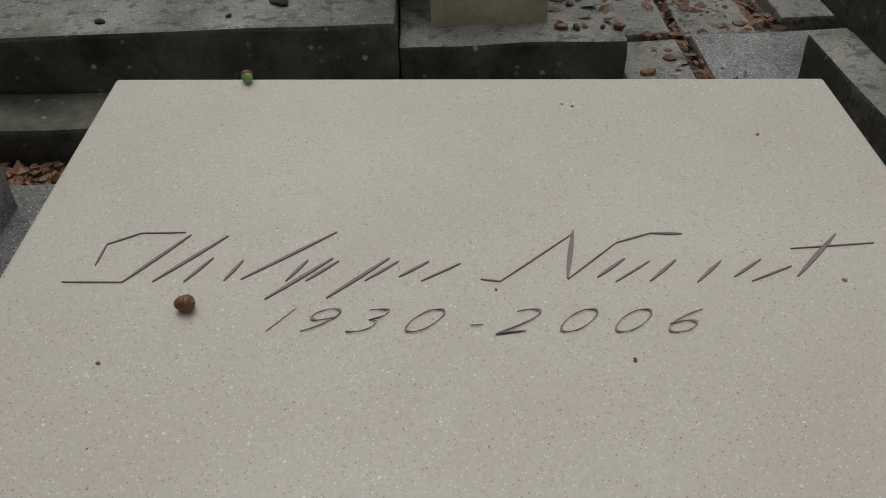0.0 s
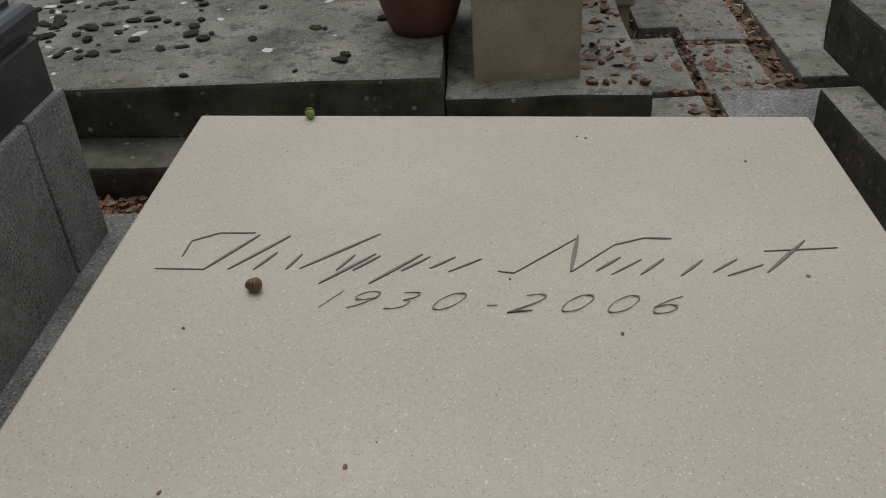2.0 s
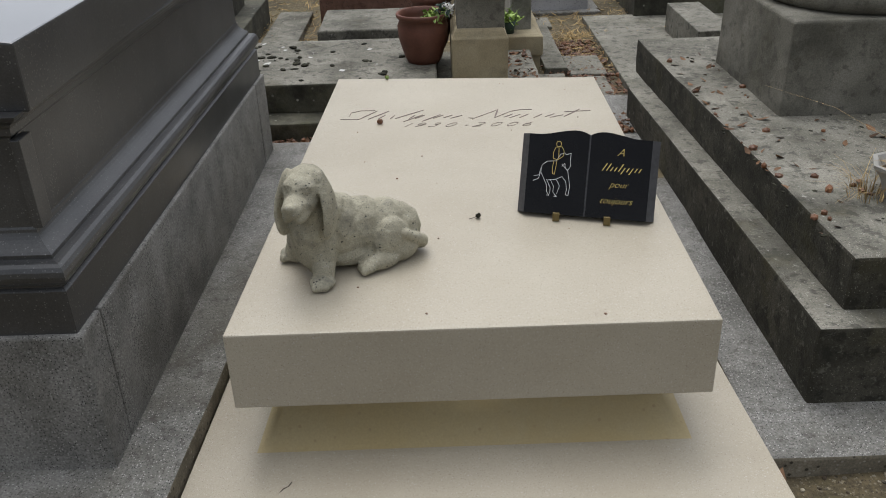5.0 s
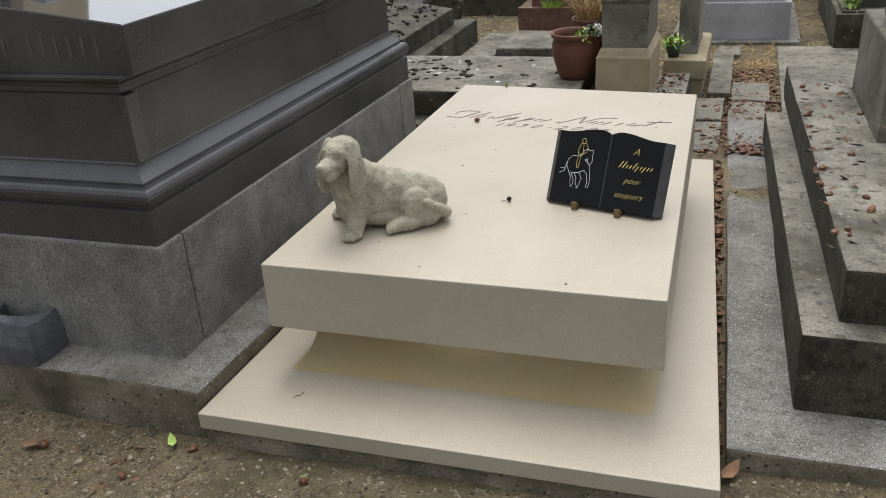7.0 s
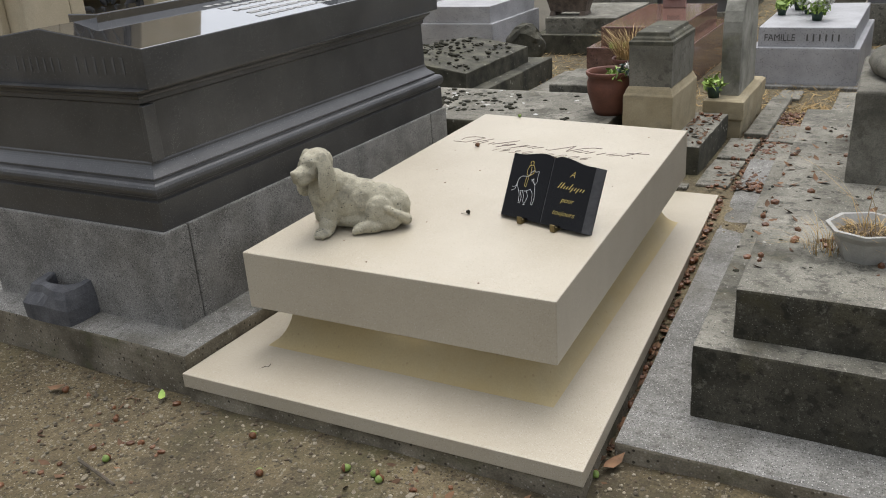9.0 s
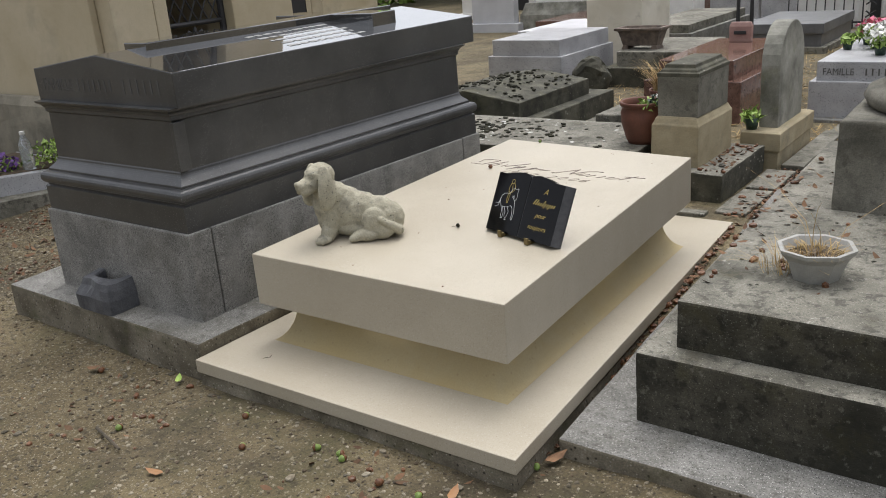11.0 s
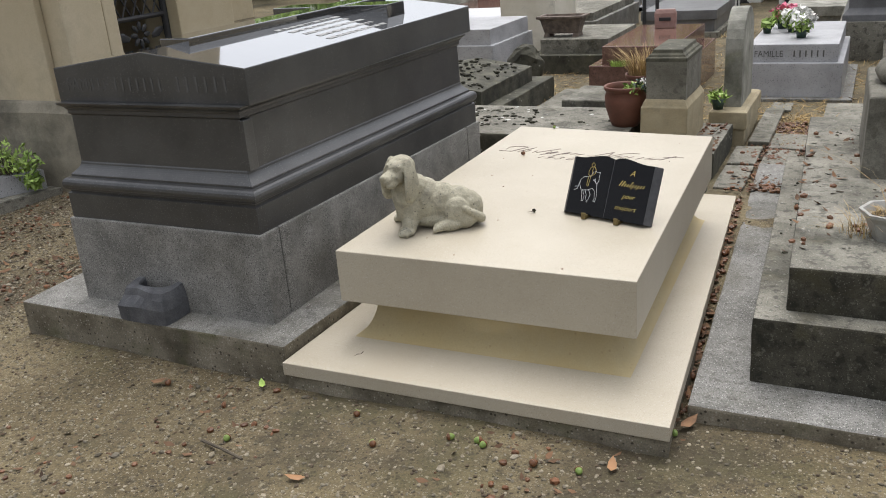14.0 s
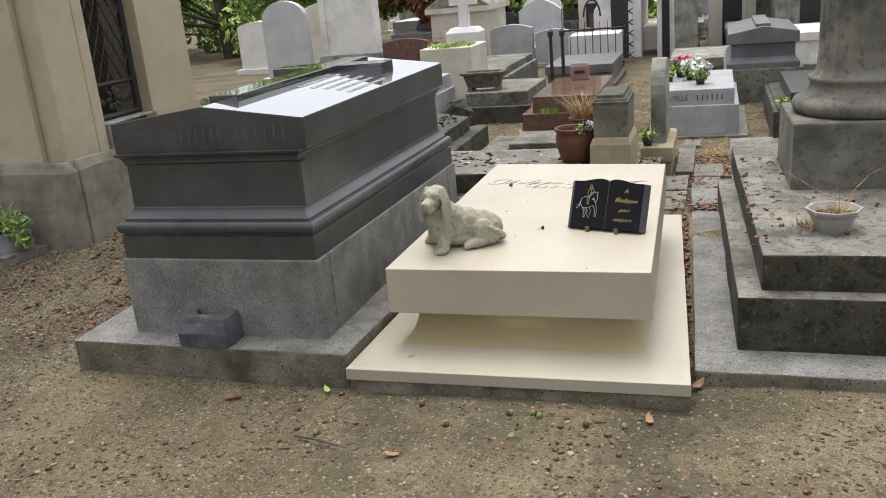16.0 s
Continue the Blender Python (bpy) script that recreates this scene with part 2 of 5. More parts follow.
PETAL_PINK = plain("pink_petals", (0.62, 0.16, 0.24), 0.6)
PETAL_WHITE = plain("white_petals", (0.75, 0.74, 0.70), 0.6)
PETAL_VIOLET = plain("violet_petals", (0.14, 0.06, 0.24), 0.6)
GREENPOT = plain("dark_green_plastic", (0.02, 0.045, 0.03), 0.45)
GROUND = material("sandy_gravel", (0.0767, 0.0598, 0.03), (0.149, 0.119, 0.0653), scale=1.7, rough=0.95, bump=1.0, bump_scale=70, grain=0.55, grain_scale=140,
                  specks=(((0.216, 0.19, 0.137), 105, 0.18), ((0.0325, 0.0246, 0.015), 85, 0.18), ((0.289, 0.26, 0.199), 190, 0.14), ((0.0289, 0.0211, 0.0124), 220, 0.14)),
                  stain=[((0.0375, 0.0302, 0.0174), 1.3, 0.48, 0.64, 0.75), ((0.0721, 0.0703, 0.0261), 2.3, 0.52, 0.70, 0.45), ((0.0361, 0.0281, 0.0161), 7.0, 0.55, 0.68, 0.6), ((0.030, 0.024, 0.014), 30, 0.54, 0.62, 0.6), ((0.26, 0.23, 0.165), 55, 0.585, 0.64, 0.65)])
BOTTLE = bpy.data.materials.new("clear_plastic")
BOTTLE.use_nodes = True
BOTTLE.node_tree.nodes["Principled BSDF"].inputs["Transmission Weight"].default_value = 0.85
BOTTLE.node_tree.nodes["Principled BSDF"].inputs["Roughness"].default_value = 0.12
BOTTLE.node_tree.nodes["Principled BSDF"].inputs["Base Color"].default_value = (0.85, 0.9, 0.92, 1)


# ---- building helpers ----
def thing(name, loc, label, category, group="", kind=""):
    e = new(name)
    e.location = loc
    e.empty_display_size = 0.05
    return tagged(e, label, category, group, kind)


def origin(ob):
    p = Vector((0, 0, 0))
    while ob:
        p += ob.location
        ob = ob.parent
    return p


def mesh_of(name, bm, mat, smooth=False):
    me = bpy.data.meshes.new(name)
    bm.normal_update()
    bm.to_mesh(me)
    bm.free()
    me.materials.append(mat)
    if smooth:
        for p in me.polygons:
            p.use_smooth = True
    return me


def part(name, bm, mat, parent, label="", smooth=False):
    """Links a bmesh, drawn in world places, as one mesh under a thing or a part."""
    bm.transform(Matrix.Translation(-origin(parent)))
    ob = new(name, mesh_of(name, bm, mat, smooth))
    ob.parent = parent
    return tagged(ob, label)


def solo(name, bm, mat, loc, label, category, kind="", group="", smooth=False):
    bm.transform(Matrix.Translation(-Vector(loc)))
    ob = new(name, mesh_of(name, bm, mat, smooth))
    ob.location = loc
    return tagged(ob, label, category, group, kind)


def loft(corners, rings, tilt=0.0):
    """A solid of four-cornered rings (inset, z) over a plan of front left, front right, back right and back left."""
    bm = bmesh.new()
    way = ((1, 1), (-1, 1), (-1, -1), (1, -1))
    y0 = corners[0][1]
    rows = [[bm.verts.new((x + i * sx, y + i * sy, z + tilt * (y + i * sy - y0))) for (x, y), (sx, sy) in zip(corners, way)] for i, z in rings]
    for a, b in zip(rows, rows[1:]):
        for k in range(4):
            bm.faces.new((a[k], a[(k + 1) % 4], b[(k + 1) % 4], b[k]))
    bm.faces.new(rows[0][::-1])
    bm.faces.new(rows[-1])
    bmesh.ops.recalc_face_normals(bm, faces=bm.faces)
    return bm


def soften(bm, r=0.003, seg=2):
    edges = [e for e in bm.edges if len(e.link_faces) == 2 and e.calc_face_angle(0) > 0.5]
    bmesh.ops.bevel(bm, geom=edges, offset=r, segments=seg, profile=0.6, affect="EDGES")
    return bm


def weather(bm, amp=0.003, cuts=8, scale=9.0):
    """Chipped, uneven faces and edges."""
    bmesh.ops.subdivide_edges(bm, edges=[e for e in bm.edges if e.calc_length() > 0.05], cuts=cuts, use_grid_fill=True)
    for v in bm.verts:
        p = v.co
        v.co = p + Vector((noise.noise(p * scale), noise.noise(p * scale + Vector((31, 7, 3))), noise.noise(p * scale + Vector((5, 57, 11))))) * amp \
            + Vector((noise.noise(p * scale * 4), noise.noise(p * scale * 4 + Vector((9, 1, 4))), 0)) * amp * 0.5
    return bm


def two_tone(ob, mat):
    """Upright faces in a second stone: paler tops, grimy sides; STEP also holds painted shade."""
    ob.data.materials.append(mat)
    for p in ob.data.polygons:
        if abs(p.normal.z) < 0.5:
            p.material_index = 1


def quad(x0, y0, x1, y1):
    return [(x0, y0), (x1, y0), (x1, y1), (x0, y1)]


def block(x0, y0, x1, y1, z0, z1, r=0.004, tilt=0.0):
    return soften(loft(quad(x0, y0, x1, y1), [(0, z0), (0, z1)], tilt), r)


def lathe(profile, centre, seg=32, squash=1.0):
    bm = bmesh.new()
    cx, cy = centre
    rows = [[bm.verts.new((cx + r * math.cos(2 * math.pi * k / seg), cy + squash * r * math.sin(2 * math.pi * k / seg), z)) for k in range(seg)] for r, z in profile]
    for a, b in zip(rows, rows[1:]):
        for k in range(seg):
            bm.faces.new((a[k], a[(k + 1) % seg], b[(k + 1) % seg], b[k]))
    if profile[0][0] > 1e-4:
        bm.faces.new(rows[0][::-1])
    if profile[-1][0] > 1e-4:
        bm.faces.new(rows[-1])
    bmesh.ops.remove_doubles(bm, verts=bm.verts, dist=1e-5)
    bmesh.ops.recalc_face_normals(bm, faces=bm.faces)
    return bm


def add(bm, other):
    me = bpy.data.meshes.new("tmp")
    other.to_mesh(me)
    other.free()
    bm.from_mesh(me)
    bpy.data.meshes.remove(me)
    return bm


def ball(at, size, turn=(0, 0, 0), sub=2, bm=None):
    bm = bm or bmesh.new()
    m = Matrix.LocRotScale(at, Euler([radians(a) for a in turn]), size)
    bmesh.ops.create_icosphere(bm, subdivisions=sub, radius=1, matrix=m)
    return bm


def rod(a, b, r, r2=None, seg=8, bm=None):
    bm = bm or bmesh.new()
    a, b = Vector(a), Vector(b)
    d = b - a
    m = Matrix.Translation((a + b) / 2) @ d.to_track_quat("Z", "Y").to_matrix().to_4x4()
    bmesh.ops.create_cone(bm, cap_ends=True, segments=seg, radius1=r, radius2=r if r2 is None else r2, depth=d.length, matrix=m)
    return bm


def lettering(name, text, mat, parent, m, size, shear=0.0, depth=0.0006, spacing=1.0, label="", thin=0.0):
    cu = bpy.data.curves.new(name, "FONT")
    cu.body, cu.size, cu.shear, cu.extrude, cu.space_character = text, size, shear, depth, spacing
    cu.resolution_u = 4
    cu.offset = thin
    tmp = new("tmp_text", cu)
    me = bpy.data.meshes.new_from_object(tmp.evaluated_get(bpy.context.evaluated_depsgraph_get()))
    bpy.data.objects.remove(tmp)
    bpy.data.curves.remove(cu)
    me.transform(Matrix.Translation(-origin(parent)) @ m)
    me.materials.clear()
    me.materials.append(mat)
    ob = new(name, me)
    ob.parent = parent
    return tagged(ob, label)


def strokes(name, bars, mat, parent, m, thick=0.0006, label=""):
    """Plain slanting bars: (x, foot, top, lean, width) in the plane of m."""
    bm = bmesh.new()
    for x, foot, top, lean, w in bars:
        c = [(x + foot * lean, foot), (x + foot * lean + w, foot), (x + top * lean + w, top), (x + top * lean, top)]
        lo = [bm.verts.new((px, py, -thick)) for px, py in c]
        hi = [bm.verts.new((px, py, thick)) for px, py in c]
        bm.faces.new(hi)
        bm.faces.new(lo[::-1])
        for k in range(4):
            bm.faces.new((lo[k], lo[(k + 1) % 4], hi[(k + 1) % 4], hi[k]))
    bm.transform(m)
    return part(name, bm, mat, parent, label)


def swell(name, a, b, w, mat, parent, label):
    """A plain engraved bar on the slab, thin at both ends and swelling in the middle."""
    a, b = Vector((*a, 0)), Vector((*b, 0))
    side = Vector((a.y - b.y, b.x - a.x, 0)).normalized()
    bm = bmesh.new()
    rows = []
    for k in range(7):
        q = k / 6
        c = a.lerp(b, q)
        h = w * (0.13 + 0.30 * math.sin(math.pi * q))
        rows.append([bm.verts.new((e.x, e.y, slab_z(e.y) + z)) for e, z in ((c - side * h, -0.001), (c + side * h, -0.001), (c + side * h, 0.0006), (c - side * h, 0.0006))])
    for r0, r1 in zip(rows, rows[1:]):
        for k in range(4):
            bm.faces.new((r0[k], r0[(k + 1) % 4], r1[(k + 1) % 4], r1[k]))
    bm.faces.new(rows[0][::-1])
    bm.faces.new(rows[-1])
    bmesh.ops.recalc_face_normals(bm, faces=bm.faces)
    return part(name, bm, mat, parent, label)


def leafy(count, spread, size, seed, bm=None, at=(0, 0, 0), clumps=None, flat=0.4):
    """Many small bent leaves gathered in clumps; returns vertices and faces in one bmesh."""
    r = random.Random(seed)
    verts, faces = [], []
    centres = clumps or [(0, 0, 0, 1)]
    for _ in range(count):
        cx, cy, cz, cr = r.choice(centres)
        d = Vector((r.gauss(0, 1), r.gauss(0, 1), r.gauss(0, 1)))
        d = d.normalized() * (r.random() ** 0.45) * cr
        p = Vector(at) + Vector((cx, cy, cz)) + Vector((d.x * spread[0], d.y * spread[1], d.z * spread[2]))
        q = Euler((r.uniform(-1.2, 1.2), r.uniform(-1.2, 1.2), r.uniform(0, 6.28))).to_matrix()
        s = size * r.uniform(0.6, 1.4)
        k = len(verts)
        for u, v, w in ((-1, 0, 0), (0, -flat, 0.12), (1, 0, 0), (0, flat, 0.12)):
            verts.append(tuple(p + q @ Vector((u, v, w)) * s))
        faces += [(k, k + 1, k + 3), (k + 1, k + 2, k + 3)]
    me = bpy.data.meshes.new("tmp")
    me.from_pydata(verts, [], faces)
    bm = bm or bmesh.new()
    bm.from_mesh(me)
    bpy.data.meshes.remove(me)
    return bm


def blades(count, at, radius, height, seed, width=0.003, bend=0.5, bm=None):
    r = random.Random(seed)
    verts, faces = [], []
    for _ in range(count):
        a, d = r.uniform(0, 6.28), radius * r.random() ** 0.5
        p = Vector((at[0] + d * math.cos(a), at[1] + d * math.sin(a), at[2]))
        way = Vector((math.cos(a + r.uniform(-1, 1)), math.sin(a + r.uniform(-1, 1)), 0)) * r.uniform(0.2, 1) * bend
        side = Vector((-way.y, way.x, 0)).normalized() * width
        h, k = height * r.uniform(0.5, 1.2), len(verts)
        for s in (0, 0.35, 0.7, 1.0):
            c = p + way * h * s * s + Vector((0, 0, h * (s - 0.35 * s * s * bend)))
            verts += [tuple(c - side * (1 - s * 0.8)), tuple(c + side * (1 - s * 0.8))]
        for s in range(3):
            b = k + 2 * s
            faces.append((b, b + 1, b + 3, b + 2))
    me = bpy.data.meshes.new("tmp")
    me.from_pydata(verts, [], faces)
    bm = bm or bmesh.new()
    bm.from_mesh(me)
    bpy.data.meshes.remove(me)
    return bm


def scatter(name, count, place, size, mat, seed, label, category, squash=0.6):
    """Loose bits as one object: little uneven lumps lying on the ground. place(r) gives x, y, z."""
    r = random.Random(seed)
    ico = bmesh.new()
    bmesh.ops.create_icosphere(ico, subdivisions=1, radius=1)
    iv = [v.co.copy() for v in ico.verts]
    fi = [[v.index for v in f.verts] for f in ico.faces]
    ico.free()
    verts, faces = [], []
    for _ in range(count):
        x, y, z = place(r)
        s = size * r.uniform(0.45, 1.5)
        q = Euler((0, 0, r.uniform(0, 6.28))).to_matrix()
        st = Vector((r.uniform(0.8, 1.5), r.uniform(0.7, 1.1), squash * r.uniform(0.7, 1.2)))
        k = len(verts)
        for v in iv:
            c = Vector((v.x * st.x, v.y * st.y, v.z * st.z)) * (s * r.uniform(0.85, 1.15))
            c = q @ c
            verts.append((x + c.x, y + c.y, z + c.z + s * st.z * 0.6))
        faces += [[k + i for i in f] for f in fi]
    me = bpy.data.meshes.new(name)
    me.from_pydata(verts, [], faces)
    me.materials.append(mat)
    return tagged(new(name, me), label, category, kind="stuff")


def litter(name, count, place, size, mat, seed, label, category, flat=0.45):
    """Fallen leaves and straws: small bent blades lying nearly flat."""
    r = random.Random(seed)
    verts, faces = [], []
    for _ in range(count):
        p = Vector(place(r))
        q = Euler((r.uniform(-0.5, 0.5), r.uniform(-0.5, 0.5), r.uniform(0, 6.28))).to_matrix()
        s, k = size * r.uniform(0.5, 1.4), len(verts)
        lift = s * 0.35
        for u, v, w in ((-1, 0, 0.1), (-0.2, -flat, 0), (-0.2, flat, 0.05), (0.5, -flat * 0.7, 0.12), (0.5, flat * 0.7, 0.2), (1.1, 0, 0.3)):
            c = q @ (Vector((u, v, w)) * s)
            verts.append((p.x + c.x, p.y + c.y, p.z + c.z + lift * 0.5))
        faces += [(k, k + 1, k + 2), (k + 1, k + 3, k + 4, k + 2), (k + 3, k + 5, k + 4)]
    me = bpy.data.meshes.new(name)
    me.from_pydata(verts, [], faces)
    me.materials.append(mat)
    return tagged(new(name, me), label, category, kind="stuff")


# ---- ground ----
RISE = 0.12       # the ground climbs gently towards the rear graves
B = G + RISE

def ground_height(x, y):
    h = 0.012 * noise.noise(Vector((x * 1.3, y * 1.3, 0))) + 0.005 * noise.noise(Vector((x * 6, y * 6, 2)))
    s = max(0.0, min(1.0, y / 1.7))
    return G + RISE * s * s * (3 - 2 * s) + h * min(1.0, 4.0 / (1 + abs(y)))


def make_ground():
    def line(lo, hi, near_lo, near_hi, step):
        inner = [near_lo + k * step for k in range(int((near_hi - near_lo) / step) + 1)]
        left, right, d = [], [], step
        x = near_lo
        while x > lo:
            d *= 1.35
            x -= d
            left.append(x)
        x, d = near_hi, step
        while x < hi:
            d *= 1.35
            x += d
            right.append(x)
        return left[::-1] + inner + right
    xs, ys = line(-400, 400, -4, 4, 0.05), line(-60, 600, -3, 4, 0.05)
    verts = [(x, y, ground_height(x, y)) for y in ys for x in xs]
    w = len(xs)
    faces = [(j * w + i, j * w + i + 1, (j + 1) * w + i + 1, (j + 1) * w + i) for j in range(len(ys) - 1) for i in range(w - 1)]
    me = bpy.data.meshes.new("ground")
    me.from_pydata(verts, [], faces)
    me.materials.append(GROUND)
    for p in me.polygons:
        p.use_smooth = True
    tagged(new("ground", me), "trodden sandy gravel with dark damp patches and small stones", "ground", kind="structure")


make_ground()


# ---- the cream limestone tomb ----
SLOPE = 0.05
SLAB = [(0.005, 0.020), (1.012, 0.022), (0.985, 1.446), (0.106, 1.512)]
TOP = 0.484


def slab_z(y):
    return TOP + SLOPE * y


def on_slab(x, y, lift=0.0):
    """A plane on the slab: x to the right, y up the slope."""
    return Matrix.Translation((x, y, slab_z(y) + lift)) @ Matrix.Rotation(math.atan(SLOPE), 4, "X")


def limestone_tomb():
    t = thing("limestone_tomb", (0.5, 0.7, G), "cream limestone tomb, a thick sloping slab on a coved plinth", "tomb")
    foot = part("concrete_footing", weather(loft([(-0.114, -0.188), (1.150, -0.176), (1.042, 1.74), (0.0, 1.74)], [(0, G - 0.08), (0.004, 0.107)]), 0.007, 18, 7), FOOTING, t, "rough concrete footing")
    base = soften(loft([(-0.115, -0.192), (1.152, -0.180), (1.048, 1.775), (-0.01, 1.785)], [(0, 0.108), (0, 0.154)], 0.022), 0.003)
    part("base_slab", base, LIME, t)
    rings = []
    for k in range(11):
        s = k / 10
        a = s * math.pi / 2
        rings.append((0.092 - 0.088 * (1 - math.sin(a)), 0.1545 + 0.146 * (1 - math.cos(a))))
    cove = loft([(0.005, 0.020), (1.012, 0.022), (0.990, 1.45), (0.085, 1.512)], rings + [(0.092, 0.42)], 0.022)
    part("coved_plinth", cove, COVE, t, "yellowed concave moulding under the slab", True)
    slab = soften(loft(SLAB, [(0, 0.302), (0, TOP)], SLOPE), 0.004)
    slab_ob = part("top_slab", slab, LIME, t, "smooth cream slab with an engraved inscription")
    for sign, x, y in zip("1930-2006", (0.328, 0.363, 0.409, 0.458, 0.515, 0.546, 0.595, 0.643, 0.690), (1.060, 1.058, 1.055, 1.052, 1.049, 1.047, 1.044, 1.041, 1.038)):
        lettering("date_digit", sign, INK, slab_ob, on_slab(x, y, 0.0004) @ Matrix.Diagonal((1.65, 1, 1, 1)), 0.044, 0.55, label="engraved brown digit", thin=-0.0018)
    # the name as plain slanting strokes, swelling in the middle: foot, top and width
    first = ((0.145, 1.138, 0.203, 1.134, 0.0014), (0.203, 1.134, 0.257, 1.199, 0.004), (0.171, 1.159, 0.175, 1.19, 0.002), (0.175, 1.19, 0.206, 1.205, 0.0016),
             (0.206, 1.205, 0.251, 1.203, 0.0014), (0.232, 1.133, 0.295, 1.195, 0.004), (0.262, 1.131, 0.285, 1.163, 0.0035), (0.3, 1.13, 0.315, 1.158, 0.0035),
             (0.316, 1.131, 0.404, 1.194, 0.0035), (0.359, 1.126, 0.378, 1.154, 0.0035), (0.342, 1.103, 0.402, 1.155, 0.004), (0.378, 1.125, 0.408, 1.151, 0.003),
             (0.399, 1.101, 0.457, 1.152, 0.004), (0.434, 1.122, 0.466, 1.147, 0.003), (0.466, 1.125, 0.495, 1.145, 0.003), (0.487, 1.118, 0.525, 1.14, 0.002))
    second = ((0.543, 1.117, 0.561, 1.113, 0.0016), (0.561, 1.113, 0.639, 1.177, 0.0016), (0.624, 1.114, 0.639, 1.181, 0.006), (0.624, 1.112, 0.678, 1.16, 0.0014),
              (0.678, 1.16, 0.714, 1.172, 0.0016), (0.714, 1.172, 0.745, 1.169, 0.0028), (0.652, 1.113, 0.682, 1.137, 0.0035), (0.668, 1.106, 0.705, 1.132, 0.002),
              (0.7, 1.105, 0.73, 1.132, 0.0035), (0.743, 1.101, 0.772, 1.128, 0.0035), (0.779, 1.106, 0.81, 1.128, 0.003), (0.793, 1.099, 0.836, 1.117, 0.002),
              (0.837, 1.103, 0.893, 1.159, 0.005), (0.843, 1.141, 0.925, 1.144, 0.0014), (0.876, 1.097, 0.88, 1.094, 0.004))
    for x0, y0, x1, y1, w in first + second:
        swell("name_bar", (x0, y0), (x1, y1), w, INK, slab_ob, "engraved slanting stroke")
    return t


limestone_tomb()


# ---- the dark family tomb ----
def dark_tomb():
    t = thing("family_tomb", (-0.7, 0.8, G), "dark grey polished granite family tomb with a low gabled lid", "tomb")
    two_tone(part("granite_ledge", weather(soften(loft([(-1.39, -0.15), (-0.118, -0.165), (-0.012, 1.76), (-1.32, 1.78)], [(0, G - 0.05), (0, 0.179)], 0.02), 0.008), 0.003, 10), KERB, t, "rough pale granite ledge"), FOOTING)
    # granite course in blocks with open joints
    x0, x1, y0, y1, z0, z1 = -1.147, -0.246, -0.038, 1.70, 0.175, 0.512
    part("granite_block", soften(loft([(x0, y0), (x1 - 0.0, y0), (x1 + 0.002, y0 + 0.10), (x0 + 0.002, y0 + 0.10)], [(0, z0), (0, z1)]), 0.006), GRANITE, t, "grey granite block with a chipped lower edge")
    part("granite_block", soften(loft([(x0 + 0.002, y0 + 0.105), (x1 + 0.002, y0 + 0.105), (-0.196, 1.56), (x0 + 0.03, 1.56)], [(0, z0), (0, z1)]), 0.006), GRANITE, t)
    part("granite_block", soften(loft([(x0 + 0.03, 1.566), (-0.196, 1.566), (-0.190, y1), (x0 + 0.03, y1)], [(0, z0), (0, z1)]), 0.006), GRANITE, t)
    prof = [(0.012, z1), (0.012, 0.516), (0.012, 0.606), (0.020, 0.612), (0.020, 0.617)]
    for k in range(9):
        a = -math.pi / 2 + math.pi * k / 8
        prof.append((0.022 - 0.020 * math.cos(a), 0.642 + 0.025 * math.sin(a)))
    prof += [(0.030, 0.668), (0.030, 0.676)]
    for k in range(7):
        s = k / 6
        prof.append((0.034 + 0.026 * math.sin(s * math.pi / 2), 0.680 + 0.035 * s))
    prof += [(0.063, 0.722)]
    corners = [(x0, y0), (x1, y0), (-0.190, y1), (x0 + 0.03, y1)]
    part("moulded_base", loft(corners, prof), DULL, t, "dark moulded base course with a round torus")
    body = [(0.062, 0.718), (0.064, 0.895), (0.056, 0.902), (0.056, 0.915)]
    for k in range(5):
        body.append((0.052 - 0.018 * (k / 4) ** 2, 0.918 + 0.018 * k / 4))
    body.append((0.030, 0.944))
    part("body", loft(corners, body), DULL, t, "dark granite chest with slightly sunk sides")
    # pilaster strip and the seams at the corner
    part("corner_strip", block(-0.306, 0.012, -0.2885, 0.062, 0.722, 0.895, 0.002), DULL, t)
    # gabled lid
    bm = bmesh.new()
    fx0, fx1, fy, by = -1.126, -0.262, 0.026, 1.78
    ends = []
    for y, sx in ((fy, 0.0), (by, 0.018)):
        ends.append([bm.verts.new((x + sx, y, z)) for x, z in ((fx0, 0.942), (fx1, 0.942), (fx1, 1.064), (-0.694, 1.120), (fx0, 1.066))])
    a, b = ends
    for k in range(5):
        bm.faces.new((a[k], a[(k + 1) % 5], b[(k + 1) % 5], b[k]))
    bm.faces.new(a[::-1])
    bm.faces.new(b)
    bmesh.ops.recalc_face_normals(bm, faces=bm.faces)
    lid = part("gabled_lid", soften(bm, 0.004), DARK, t, "polished lid that mirrors the sky")
    two_tone(lid, DULL)
    # raised cross along the ridge
    cross = soften(loft([(-0.76, 0.20), (-0.625, 0.20), (-0.615, 1.62), (-0.75, 1.62)], [(0, 1.06), (0.0, 1.140)]), 0.004)
    part("cross_shaft", cross, DARK, t, "raised polished cross")
    part("cross_arm", soften(loft(quad(-0.985, 1.20, -0.375, 1.36), [(0, 1.07), (0, 1.138)]), 0.004), DARK, t)
    # inscription on the front of the lid: the first word, then plain bars
    up = Matrix.Translation((-1.075, fy - 0.0006, 0.985)) @ Matrix.Rotation(math.pi / 2, 4, "X")
    lettering("front_lettering", "FAMILLE", INK_GREY, lid, up @ Matrix.Diagonal((0.86, 1, 1, 1)), 0.066, label="worn engraved capitals")
